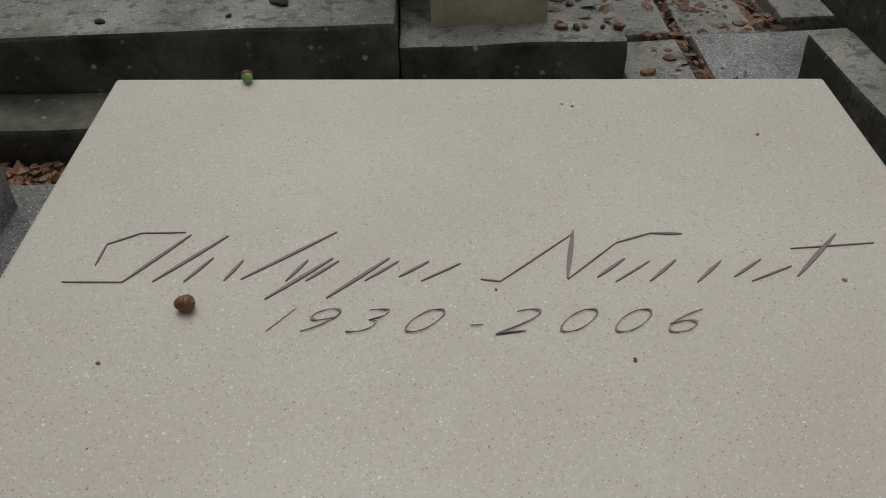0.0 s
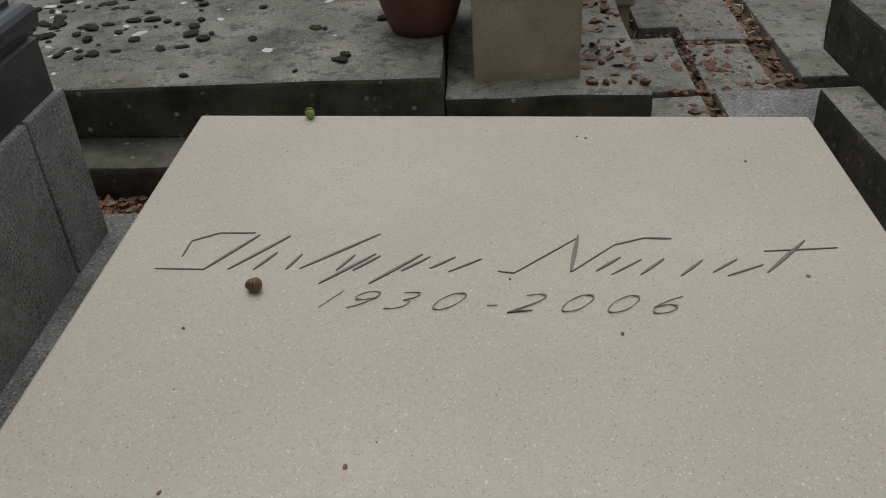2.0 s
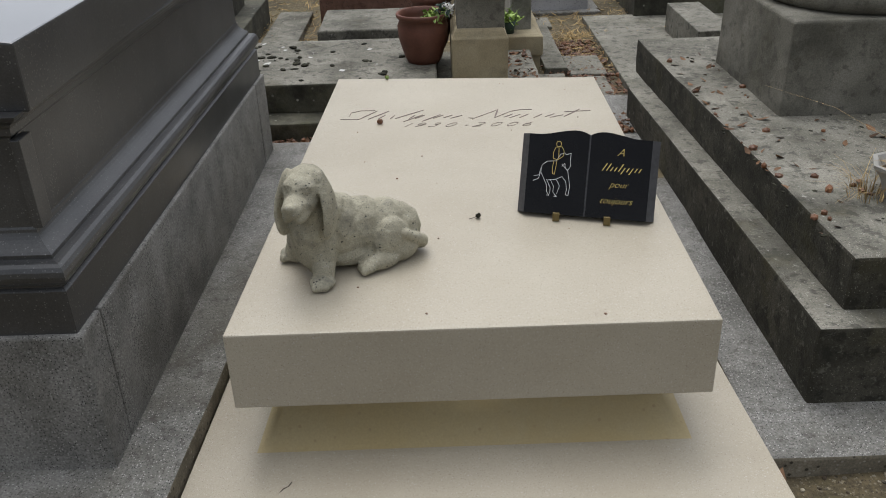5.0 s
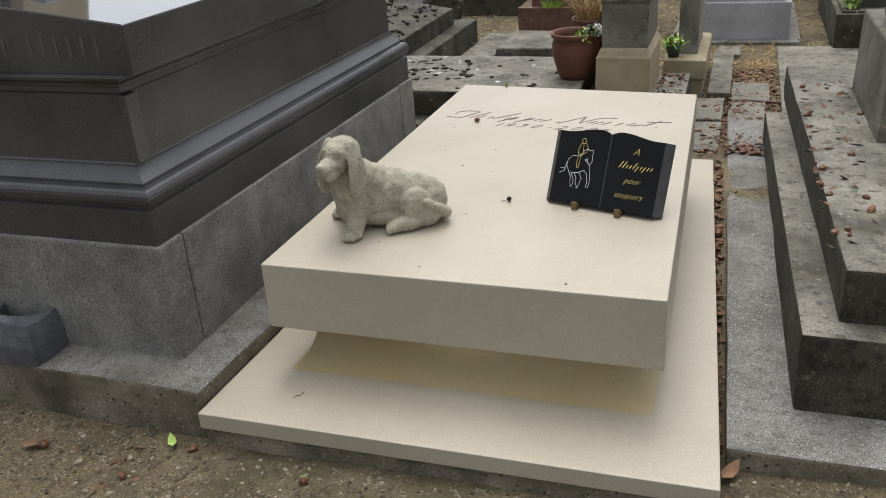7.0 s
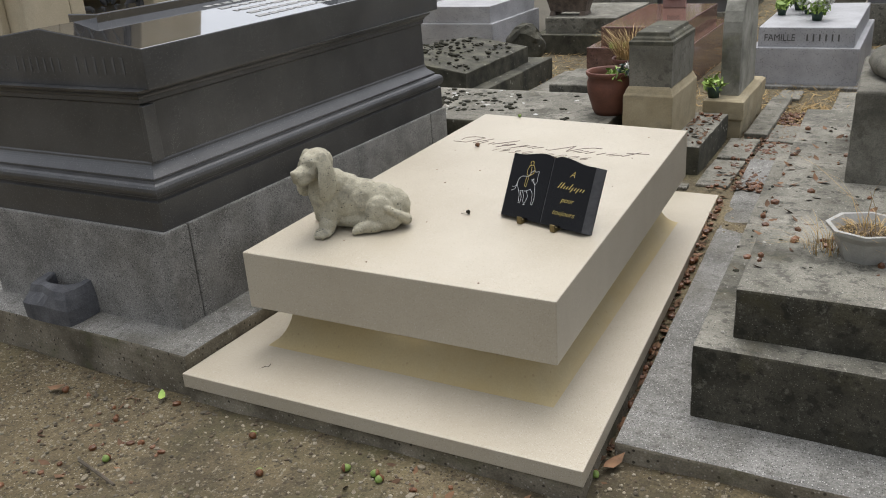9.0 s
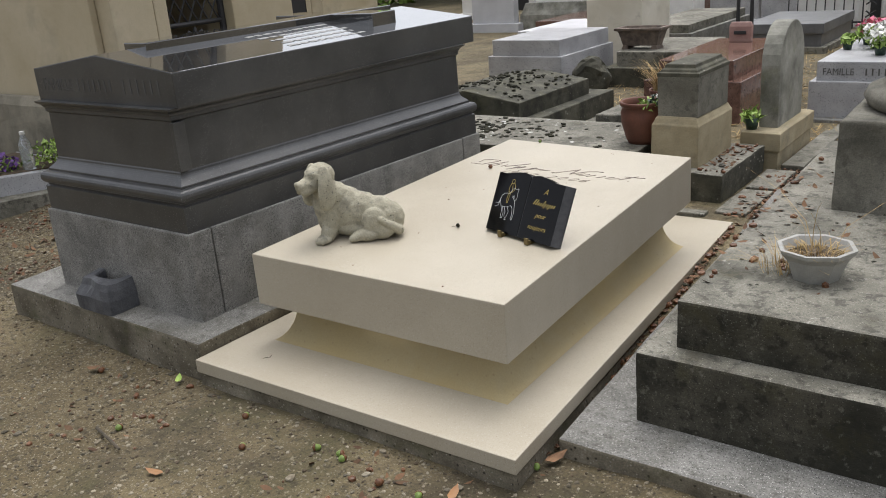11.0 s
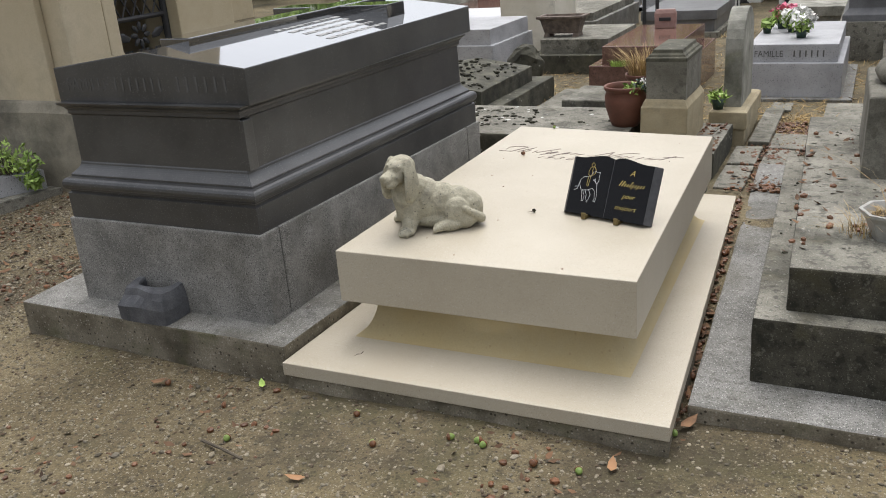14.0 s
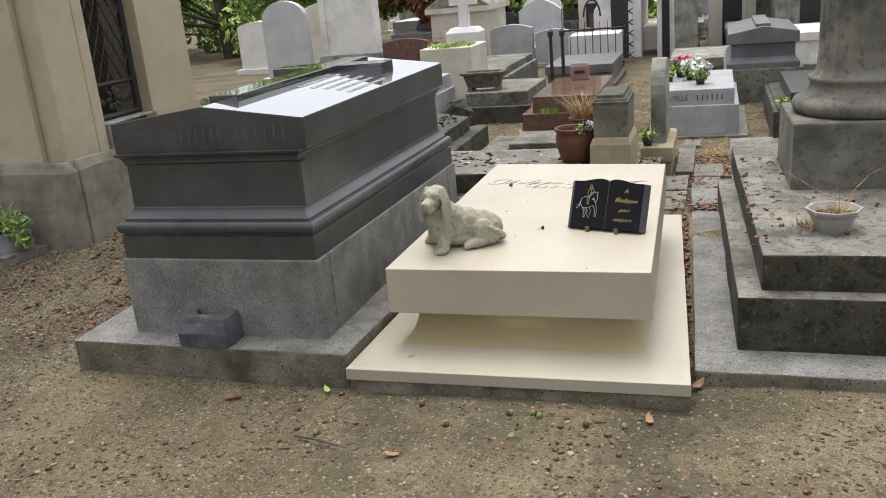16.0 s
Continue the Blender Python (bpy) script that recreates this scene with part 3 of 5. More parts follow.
    for bar in [(0.235 + 0.034 * k, 0, 0.046, 0, 0.009) for k in range(7)] + [(0.52 + 0.040 * k, 0, 0.050, 0, 0.010) for k in range(6)]:
        strokes("front_bar", [bar], INK_GREY, lid, up, 0.0006, "worn engraved bar")
    # faded rows on the right slope
    slope = math.atan2(1.120 - 1.064, -0.694 + 0.262)
    r = random.Random(3)
    for row in range(5):
        m = Matrix.Translation((-0.575 + 0.060 * row, 0.62, 1.1205 - 0.1296 * (0.119 + 0.060 * row) + 0.0012)) @ Matrix.Rotation(-slope, 4, "Y") @ Matrix.Rotation(math.pi / 2, 4, "Z")
        bars, x = [], r.uniform(0, 0.05)
        while x < 0.46:
            w = r.uniform(0.012, 0.06)
            bars.append((x, 0, 0.022, 0.0, w))
            x += w + 0.014
        for bar in bars:
            strokes("lid_bar", [bar], SILVER, lid, m, 0.0006, "faded pale inscription bar")
    t.location.z += 0.02


dark_tomb()


def stone_bowl():
    t = thing("stone_flower_holder", (-0.76, 0.0, 0.18), "dark chipped granite block hollowed as a flower holder", "flower holder")
    bm = bmesh.new()
    cx, cy, n = -0.745, -0.050, 24
    rows = []
    for ax, ay, p, z, ring in ((0.118, 0.112, 10, 0.178, 0), (0.120, 0.114, 10, 0.236, 0), (0.114, 0.108, 9, 0.272, 0), (0.106, 0.100, 7, 0.297, 0), (0.082, 0.078, 2, 0.302, 1), (0.077, 0.073, 2, 0.296, 1), (0.070, 0.066, 2, 0.215, 1)):
        row = []
        for k in range(n):
            a = 2 * math.pi * k / n
            c, s = math.cos(a), math.sin(a)
            q = (abs(c) ** p + abs(s) ** p) ** (-1 / p)
            chip = 0.0 if ring else 0.03 * max(0.0, math.cos(a - 4.25)) ** 6 * (z > 0.24)
            row.append(bm.verts.new((cx + (q - chip * 8) * ax * c + (0.006 if ring else 0), cy + (q - chip * 8) * ay * s + (0.012 if ring else 0), z + (0.004 * math.sin(3 * a) if z > 0.2 else 0))))
        rows.append(row)
    for a, b in zip(rows, rows[1:]):
        for k in range(n):
            bm.faces.new((a[k], a[(k + 1) % n], b[(k + 1) % n], b[k]))
    bm.faces.new(rows[-1])
    bm.faces.new(rows[0][::-1])
    bmesh.ops.recalc_face_normals(bm, faces=bm.faces)
    part("block", bm, SLATE, t)
    t.location.z += 0.02


stone_bowl()


# ---- the stepped grey tomb with a column ----
def column_tomb():
    t = thing("column_tomb", (1.9, 1.2, G), "stepped grey stone tomb, mossy and stained, with a column", "tomb")
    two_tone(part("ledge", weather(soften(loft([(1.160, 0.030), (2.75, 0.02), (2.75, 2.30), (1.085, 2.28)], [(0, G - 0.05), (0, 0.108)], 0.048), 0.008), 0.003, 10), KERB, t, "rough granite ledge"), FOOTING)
    # upright faces darker than the tops: moss, and partly shade put into the colour
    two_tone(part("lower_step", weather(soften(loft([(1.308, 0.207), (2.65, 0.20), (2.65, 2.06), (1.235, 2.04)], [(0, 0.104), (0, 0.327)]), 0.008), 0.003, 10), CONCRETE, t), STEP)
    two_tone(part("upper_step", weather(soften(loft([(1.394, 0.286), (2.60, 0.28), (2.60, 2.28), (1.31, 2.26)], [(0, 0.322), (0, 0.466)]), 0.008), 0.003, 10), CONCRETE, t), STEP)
    part("pedestal", weather(soften(loft([(1.555, 1.235), (2.22, 1.235), (2.22, 1.90), (1.535, 1.88)], [(0, 0.458), (0.006, 0.765), (0.012, 0.772)]), 0.006), 0.003, 8), COLUMN, t)
    cx, cy = 1.895, 1.57
    prof = [(0.0, 0.765), (0.28, 0.765), (0.312, 0.783), (0.326, 0.812), (0.312, 0.841), (0.272, 0.852), (0.268, 0.862), (0.258, 0.870), (0.247, 0.889), (0.240, 0.912), (0.252, 0.926), (0.255, 0.942), (0.0, 0.944)]
    part("column_base", lathe(prof, (cx, cy), 48), COLUMN, t, "rounded torus base of the column", True)
    # fluted shaft, flared at the foot
    bm = bmesh.new()
    seg, rows = 96, []
    for z, rad in ((0.936, 0.246), (0.954, 0.232), (0.985, 0.221), (1.05, 0.215), (1.6, 0.209), (2.2, 0.203), (2.26, 0.195), (2.27, 0.0)):
        row = []
        for k in range(seg):
            a = 2 * math.pi * k / seg
            d = 0.016 * abs(math.cos(a * 10)) if z > 0.95 and rad > 0.1 else 0
            row.append(bm.verts.new((cx + (rad - d) * math.cos(a), cy + (rad - d) * math.sin(a), z)))
        rows.append(row)
    for a, b in zip(rows, rows[1:]):
        for k in range(seg):
            bm.faces.new((a[k], a[(k + 1) % seg], b[(k + 1) % seg], b[k]))
    bmesh.ops.remove_doubles(bm, verts=bm.verts, dist=1e-4)
    part("column_shaft", bm, COLUMN, t, "fluted stone shaft", True)


column_tomb()


# ---- graves behind ----
def rear_plate_grave():
    t = thing("concrete_grave", (-0.3, 2.4, G), "low blackened concrete grave plate dotted with moss cushions", "grave")
    part("front_step", weather(soften(loft([(-1.55, 1.90), (0.44, 1.90), (0.44, 2.76), (-1.55, 2.76)], [(0, G), (0, 0.265)]), 0.01), 0.006, 12), BLACKENED, t, "blackened lower step")
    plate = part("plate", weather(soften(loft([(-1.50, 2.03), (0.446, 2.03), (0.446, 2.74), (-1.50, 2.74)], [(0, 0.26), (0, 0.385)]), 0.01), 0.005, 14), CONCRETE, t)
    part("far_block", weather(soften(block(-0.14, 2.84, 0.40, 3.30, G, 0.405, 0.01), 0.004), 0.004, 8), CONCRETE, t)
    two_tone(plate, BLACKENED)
    return t


rear_plate_grave()


def pedestal_grave():
    t = thing("stone_pedestal", (0.63, 2.45, G), "weathered sandstone pedestal with a moulded grey cap on a concrete plinth", "grave marker")
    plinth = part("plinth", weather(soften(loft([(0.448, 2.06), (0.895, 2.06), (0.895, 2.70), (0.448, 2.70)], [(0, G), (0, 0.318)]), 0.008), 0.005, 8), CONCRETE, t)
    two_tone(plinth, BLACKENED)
    x0, x1, y0, y1 = 0.512, 0.748, 2.15, 2.62
    part("base", weather(soften(loft(quad(x0, y0, x1, y1), [(0, 0.31), (0, 0.515), (0.006, 0.525), (0.014, 0.545), (0.022, 0.556)]), 0.003), 0.003, 6), SAND, t, "yellow sandstone base")
    part("shaft", weather(soften(loft(quad(x0 + 0.022, y0 + 0.022, x1 - 0.012, y1 - 0.03), [(0.002, 0.553), (0, 0.745)]), 0.003), 0.002, 6), COLUMN, t)
    part("cap", soften(loft(quad(x0 + 0.020, y0 + 0.020, x1 - 0.010, y1 - 0.03), [(0, 0.744), (0.0, 0.762), (0.010, 0.766), (0.014, 0.776), (0.026, 0.784), (0.030, 0.800), (0.040, 0.802)]), 0.003), BLACKENED, t, "moulded dark cap")


pedestal_grave()


def arched_marker():
    t = thing("arched_headstone", (0.87, 3.2, G), "thin round-topped grey headstone on a yellowish stone base", "headstone")
    part("base", weather(soften(loft(quad(0.770, 2.74, 0.950, 3.36), [(0, G), (0, 0.27), (-0.012, 0.28), (-0.012, 0.372), (0.005, 0.380)]), 0.004), 0.003, 6), SAND, t)
    bm = bmesh.new()
    y0, y1, z0, zs = 2.84, 3.28, 0.376, 0.70
    arc = [(y0, z0), (y1, z0), (y1, zs)]
    for k in range(1, 12):
        a = math.pi * k / 12
        arc.append(((y0 + y1) / 2 + (y1 - y0) / 2 * math.cos(a), zs + 0.21 * math.sin(a)))
    arc.append((y0, zs))
    left, right = [bm.verts.new((0.818, y, z)) for y, z in arc], [bm.verts.new((0.915, y, z)) for y, z in arc]
    n = len(arc)
    for k in range(n):
        bm.faces.new((left[k], left[(k + 1) % n], right[(k + 1) % n], right[k]))
    bm.faces.new(left[::-1])
    bm.faces.new(right)
    bmesh.ops.recalc_face_normals(bm, faces=bm.faces)
    part("slab", soften(bm, 0.006), GREYSTONE, t, "round-topped stone slab")
    part("side_plinth", weather(block(0.975, 2.72, 1.085, 3.6, G, B + 0.035, 0.006), 0.003, 6), CONCRETE, t)


arched_marker()


def terracotta_pot(at, r, z0, z1, label, plant):
    t = thing("flower_pot", (*at, z0), label, "flower pot")
    h = z1 - z0
    prof = [(0, z0), (r * 0.60, z0), (r * 0.72, z0 + h * 0.12), (r * 0.93, z0 + h * 0.5), (r * 0.96, z0 + h * 0.74), (r * 0.88, z0 + h * 0.86), (r * 0.93, z0 + h * 0.88), (r, z0 + h * 0.93),
            (r * 1.0, z1 - 0.004), (r * 0.97, z1), (r * 0.88, z1 - 0.004), (r * 0.84, z1 - h * 0.15), (r * 0.82, z1 - h * 0.28)]
    part("pot", lathe(prof, at, 40), TERRA, t, "", True)
    part("soil", lathe([(0, z1 - h * 0.24), (r * 0.4, z1 - h * 0.235), (r * 0.84, z1 - h * 0.25)], at, 24), SOIL, t)
    if plant == "dry":
        part("dry_grass", blades(420, (at[0], at[1], z1 - h * 0.25), r * 0.7, 0.24, 5, 0.002, 0.8), STRAW, t, "dry yellow grass")
    else:
        part("plant", leafy(90, (1, 1, 0.5), 0.018, 4, None, (at[0] + 0.05, at[1] - 0.05, z1 - 0.01), [(0, 0, 0, 0.06)]), LEAF, t, "small grey-green plant")


terracotta_pot((0.392, 2.32), 0.114, 0.384, 0.600, "brown terracotta flower pot with a wilted plant", "small")
terracotta_pot((0.43, 2.56), 0.10, 0.384, 0.62, "terracotta pot full of dry grass", "dry")


def ornament():
    t = thing("artificial_flowers", (0.49, 2.29, 0.58), "small bunch of faded green and white artificial flowers", "flowers")
    part("leaves", leafy(40, (1, 1, 1), 0.016, 9, None, (0.475, 2.28, 0.605), [(0, 0, 0, 0.035)]), GREENPOT, t)
    part("petals", leafy(60, (1, 1, 1), 0.012, 19, None, (0.500, 2.285, 0.615), [(0, 0, 0, 0.035)]), PETAL_WHITE, t)


ornament()


def gabled_grave():
    t = thing("gabled_grave", (-1.4, 4.3, G), "low dark gabled grave covered with dead leaves and grit", "grave")
    part("lower_course", weather(soften(block(-1.62, 2.80, -0.586, 4.02, G, 0.335, 0.006), 0.004), 0.004, 8), BLACKENED, t)
    bm = bmesh.new()
    ends = [[bm.verts.new((x, y, z)) for x, z in ((-1.52, 0.33), (-0.69, 0.33), (-0.69, 0.440), (-1.105, 0.505), (-1.52, 0.440))] for y in (2.88, 3.84)]
    a, b = ends
    for k in range(5):
        bm.faces.new((a[k], a[(k + 1) % 5], b[(k + 1) % 5], b[k]))
    bm.faces.new(a[::-1])
    bm.faces.new(b)
    bmesh.ops.recalc_face_normals(bm, faces=bm.faces)
    part("gabled_top", weather(soften(bm, 0.006), 0.004, 8), BLACKENED, t)
    part("kerb_strip", weather(block(-0.54, 2.80, -0.33, 4.15, G, B + 0.035, 0.006), 0.003, 8), CONCRETE, t, "pale stone kerb")


gabled_grave()


def simple_tomb(name, label, x0, y0, x1, y1, steps, mats, cat="tomb"):
    """A tomb of stacked slabs: steps of (inset, bottom, top)."""
    t = thing(name, ((x0 + x1) / 2, (y0 + y1) / 2, G), label, cat)
    made = []
    for k, (i, z0, z1) in enumerate(steps):
        made.append(part("slab" if k == len(steps) - 1 else "course", soften(loft(quad(x0 + i, y0 + i, x1 - i, y1 - i), [(0, z0), (0, z1)]), 0.006), mats[min(k, len(mats) - 1)], t))
    return t, made


def name_tomb():
    t, made = simple_tomb("grey_tomb", "pale grey granite tomb with a worn family inscription and flower pots", 0.76, 4.02, 1.39, 5.25, [(-0.07, G, B + 0.02), (0, B + 0.015, 0.425), (0.035, 0.42, 0.545)], [KERB, GREY, GREY])
    up = Matrix.Translation((0.83, 4.0535, 0.462)) @ Matrix.Rotation(math.pi / 2, 4, "X")
    lettering("front_lettering", "FAMILLE", INK_GREY, made[2], up @ Matrix.Diagonal((0.85, 1, 1, 1)), 0.060, label="engraved capitals")
    for k in range(6):
        strokes("front_bar", [(0.25 + 0.036 * k, 0, 0.042, 0, 0.009)], INK_GREY, made[2], up, 0.001, "worn engraved bar")


name_tomb()


def pot_of_flowers(at, z, r, petals, label, spread=0.10, n=120):
    t = thing("potted_flowers", (*at, z), label, "potted flowers", "potted flowers on the graves")
    part("pot", lathe([(0, z), (r * 0.7, z), (r, z + r * 1.6), (r * 0.9, z + r * 1.6), (r * 0.8, z + r * 1.2)], at, 20), GREENPOT, t, "", True)
    part("leaves", leafy(n, (1, 1, 0.7), 0.028, int(at[1] * 100), None, (*at, z + r * 1.9), [(0, 0, 0, spread * 0.9)]), LEAF, t)
    if petals:
        part("blossoms", leafy(n, (1, 1, 0.7), 0.020, int(at[0] * 100) + 5, None, (*at, z + r * 2.6), [(0, 0, 0, spread), (0.05, 0.03, 0.02, spread * 0.6)], 0.8), petals, t)


pot_of_flowers((1.10, 4.35), 0.545, 0.042, PETAL_WHITE, "pot of white flowers on a grey tomb", 0.075, 160)
pot_of_flowers((0.93, 4.85), 0.545, 0.045, PETAL_PINK, "pot of pink flowers on a grey tomb", 0.09, 180)
pot_of_flowers((1.02, 4.65), 0.545, 0.045, PETAL_WHITE, "tall pot of white flowers on a grey tomb", 0.10, 200)
pot_of_flowers((0.85, 4.6), 0.545, 0.035, None, "dark pot with green leaves", 0.06, 70)
pot_of_flowers((0.80, 2.78), 0.38, 0.038, None, "dark green pot with broad leaves beside a headstone", 0.06, 50)


def red_tomb():
    t, made = simple_tomb("red_tomb", "reddish brown polished granite tomb with a small pink book plaque", -0.235, 3.75, 0.42, 5.05, [(0, G, 0.455), (0.075, 0.45, 0.578)], [RED, RED])
    p = thing("granite_plaque", (0.08, 4.74, 0.578), "small pink granite plaque with a dark bird-like relief", "plaque")
    part("tablet", soften(loft([(0.005, 4.73), (0.165, 4.73), (0.165, 4.77), (0.005, 4.77)], [(0, 0.578), (-0.003, 0.69), (0.008, 0.722)]), 0.006), PINK, p)
    part("relief", soften(loft([(0.04, 4.718), (0.13, 4.718), (0.13, 4.728), (0.04, 4.728)], [(0, 0.635), (0.0, 0.66)]), 0.003), IRON, p)
    g = thing("grass_strip", (-0.12, 3.79, 0.455), "strip of green weeds on the red tomb", "weeds")
    part("weeds", blades(300, (-0.02, 3.79, 0.453), 0.07, 0.045, 8, 0.003, 0.6), LEAF, g)


red_tomb()


def planter_tomb():
    t, made = simple_tomb("dark_tomb", "dark stepped stone tomb that carries a cast planter", -1.14, 4.95, -0.36, 6.1, [(0, G, 0.34), (0.09, 0.335, 0.462)], [BLACKENED, CONCRETE])
    p = thing("cast_planter", (-0.91, 5.25, 0.462), "long rusty cast-iron planter on small feet", "planter")
    part("trough", soften(loft(quad(-1.11, 5.15, -0.71, 5.36), [(0.05, 0.49), (0.045, 0.50), (0.02, 0.60), (0.012, 0.615), (-0.01, 0.622), (-0.01, 0.64), (0.02, 0.642), (0.03, 0.615)]), 0.003), CAST, p)
    for sx in (-1.04, -0.78):
        part("foot", soften(loft(quad(sx - 0.03, 5.18, sx + 0.03, 5.33), [(0, 0.460), (0.01, 0.495)]), 0.003), CAST, p)
    part("rosette", lathe([(0, 0), (0.045, 0), (0.05, 0.006), (0.03, 0.012), (0.02, 0.008), (0, 0.014)], (0, 0), 16), CAST, p).matrix_local = Matrix.Translation((0, -0.098, 0.09)) @ Matrix.Scale(0.8, 4) @ Matrix.Rotation(math.pi / 2, 4, "X")


planter_tomb()
simple_tomb("grey_tomb", "low pale grey granite tomb behind the dark one", -1.95, 4.45, -1.25, 5.4, [(0, G, 0.50), (0.03, 0.495, 0.63)], [GREY])
simple_tomb("long_tomb", "long flat grey tomb with a white border", -1.7, 6.6, -1.0, 8.4, [(0, G, 0.42), (0.05, 0.415, 0.50)], [KERB, CONCRETE])


def rubble_stone():
    t = thing("rough_stone", (-0.95, 4.3, B), "rough dark stone standing behind the gabled grave", "stone")
    part("stone", weather(ball((-0.93, 4.32, 0.36), (0.15, 0.10, 0.17), (0, 20, 30), 2), 0.05, 1, 5), BLACKENED, t)


rubble_stone()


def big_grey_tomb():
    t = thing("chest_tomb", (1.63, 6.2, B), "tall grey granite chest tomb with a low gabled lid", "tomb")
    x0, x1, y0, y1 = 1.32, 1.93, 5.6, 6.9
    part("base", soften(loft(quad(x0 - 0.03, y0 - 0.04, x1 + 0.04, y1), [(0, G), (0, 0.49)]), 0.006), CONCRETE, t)
    part("body", soften(loft(quad(x0, y0, x1, y1), [(-0.01, 0.485), (-0.01, 0.54), (0.01, 0.565), (0.03, 0.59), (0.03, 0.72)]), 0.004), CHEST, t)
    bm = bmesh.new()
    ends = [[bm.verts.new((x, y, z)) for x, z in ((x0, 0.715), (x1, 0.715), (x1, 0.81), (1.625, 0.865), (x0, 0.81))] for y in (y0 - 0.02, y1)]
    a, b = ends
    for k in range(5):
        bm.faces.new((a[k], a[(k + 1) % 5], b[(k + 1) % 5], b[k]))
    bm.faces.new(a[::-1])
    bm.faces.new(b)
    bmesh.ops.recalc_face_normals(bm, faces=bm.faces)
    part("gabled_lid", soften(bm, 0.006), CHEST, t)
    part("cross", soften(block(1.56, 5.66, 1.69, 6.8, 0.82, 0.885, 0.004), 0.002), CHEST, t)


big_grey_tomb()
simple_tomb("dark_box_grave", "dark granite grave box with a small green plant", 1.62, 3.75, 2.3, 5.2, [(0, G, 0.40), (0.03, 0.39, 0.415), (0.12, 0.41, 0.52)], [BLACKENED, BLACKENED, DULL])
pot_of_flowers((1.70, 3.85), 0.41, 0.02, None, "small green plant on a dark grave box", 0.06, 60)
simple_tomb("pavement_grave", "flat grey concrete grave plate by the column tomb", 1.32, 2.36, 2.3, 3.80, [(0, G, B + 0.03), (0.40, B + 0.02, 0.36)], [CONCRETE], "grave")


# paving between the graves
def paving():
    r = random.Random(5)
    for k, (x0, y0, x1, y1) in enumerate(((0.92, 1.90, 1.06, 2.30), (0.92, 2.33, 1.06, 2.68), (1.085, 2.30, 1.25, 2.62), (1.09, 2.65, 1.27, 2.98), (0.99, 3.62, 1.12, 3.85), (-0.02, 1.82, 0.9, 1.89))):
        ob = solo("paving_stone", weather(block(x0, y0, x1, y1, G, B + 0.014 + r.uniform(-0.006, 0.008), 0.006), 0.004, 5), CONCRETE, ((x0 + x1) / 2, (y0 + y1) / 2, G), "worn grey paving stone between the graves", "paving stone", group="paving stones between the graves")


paving()


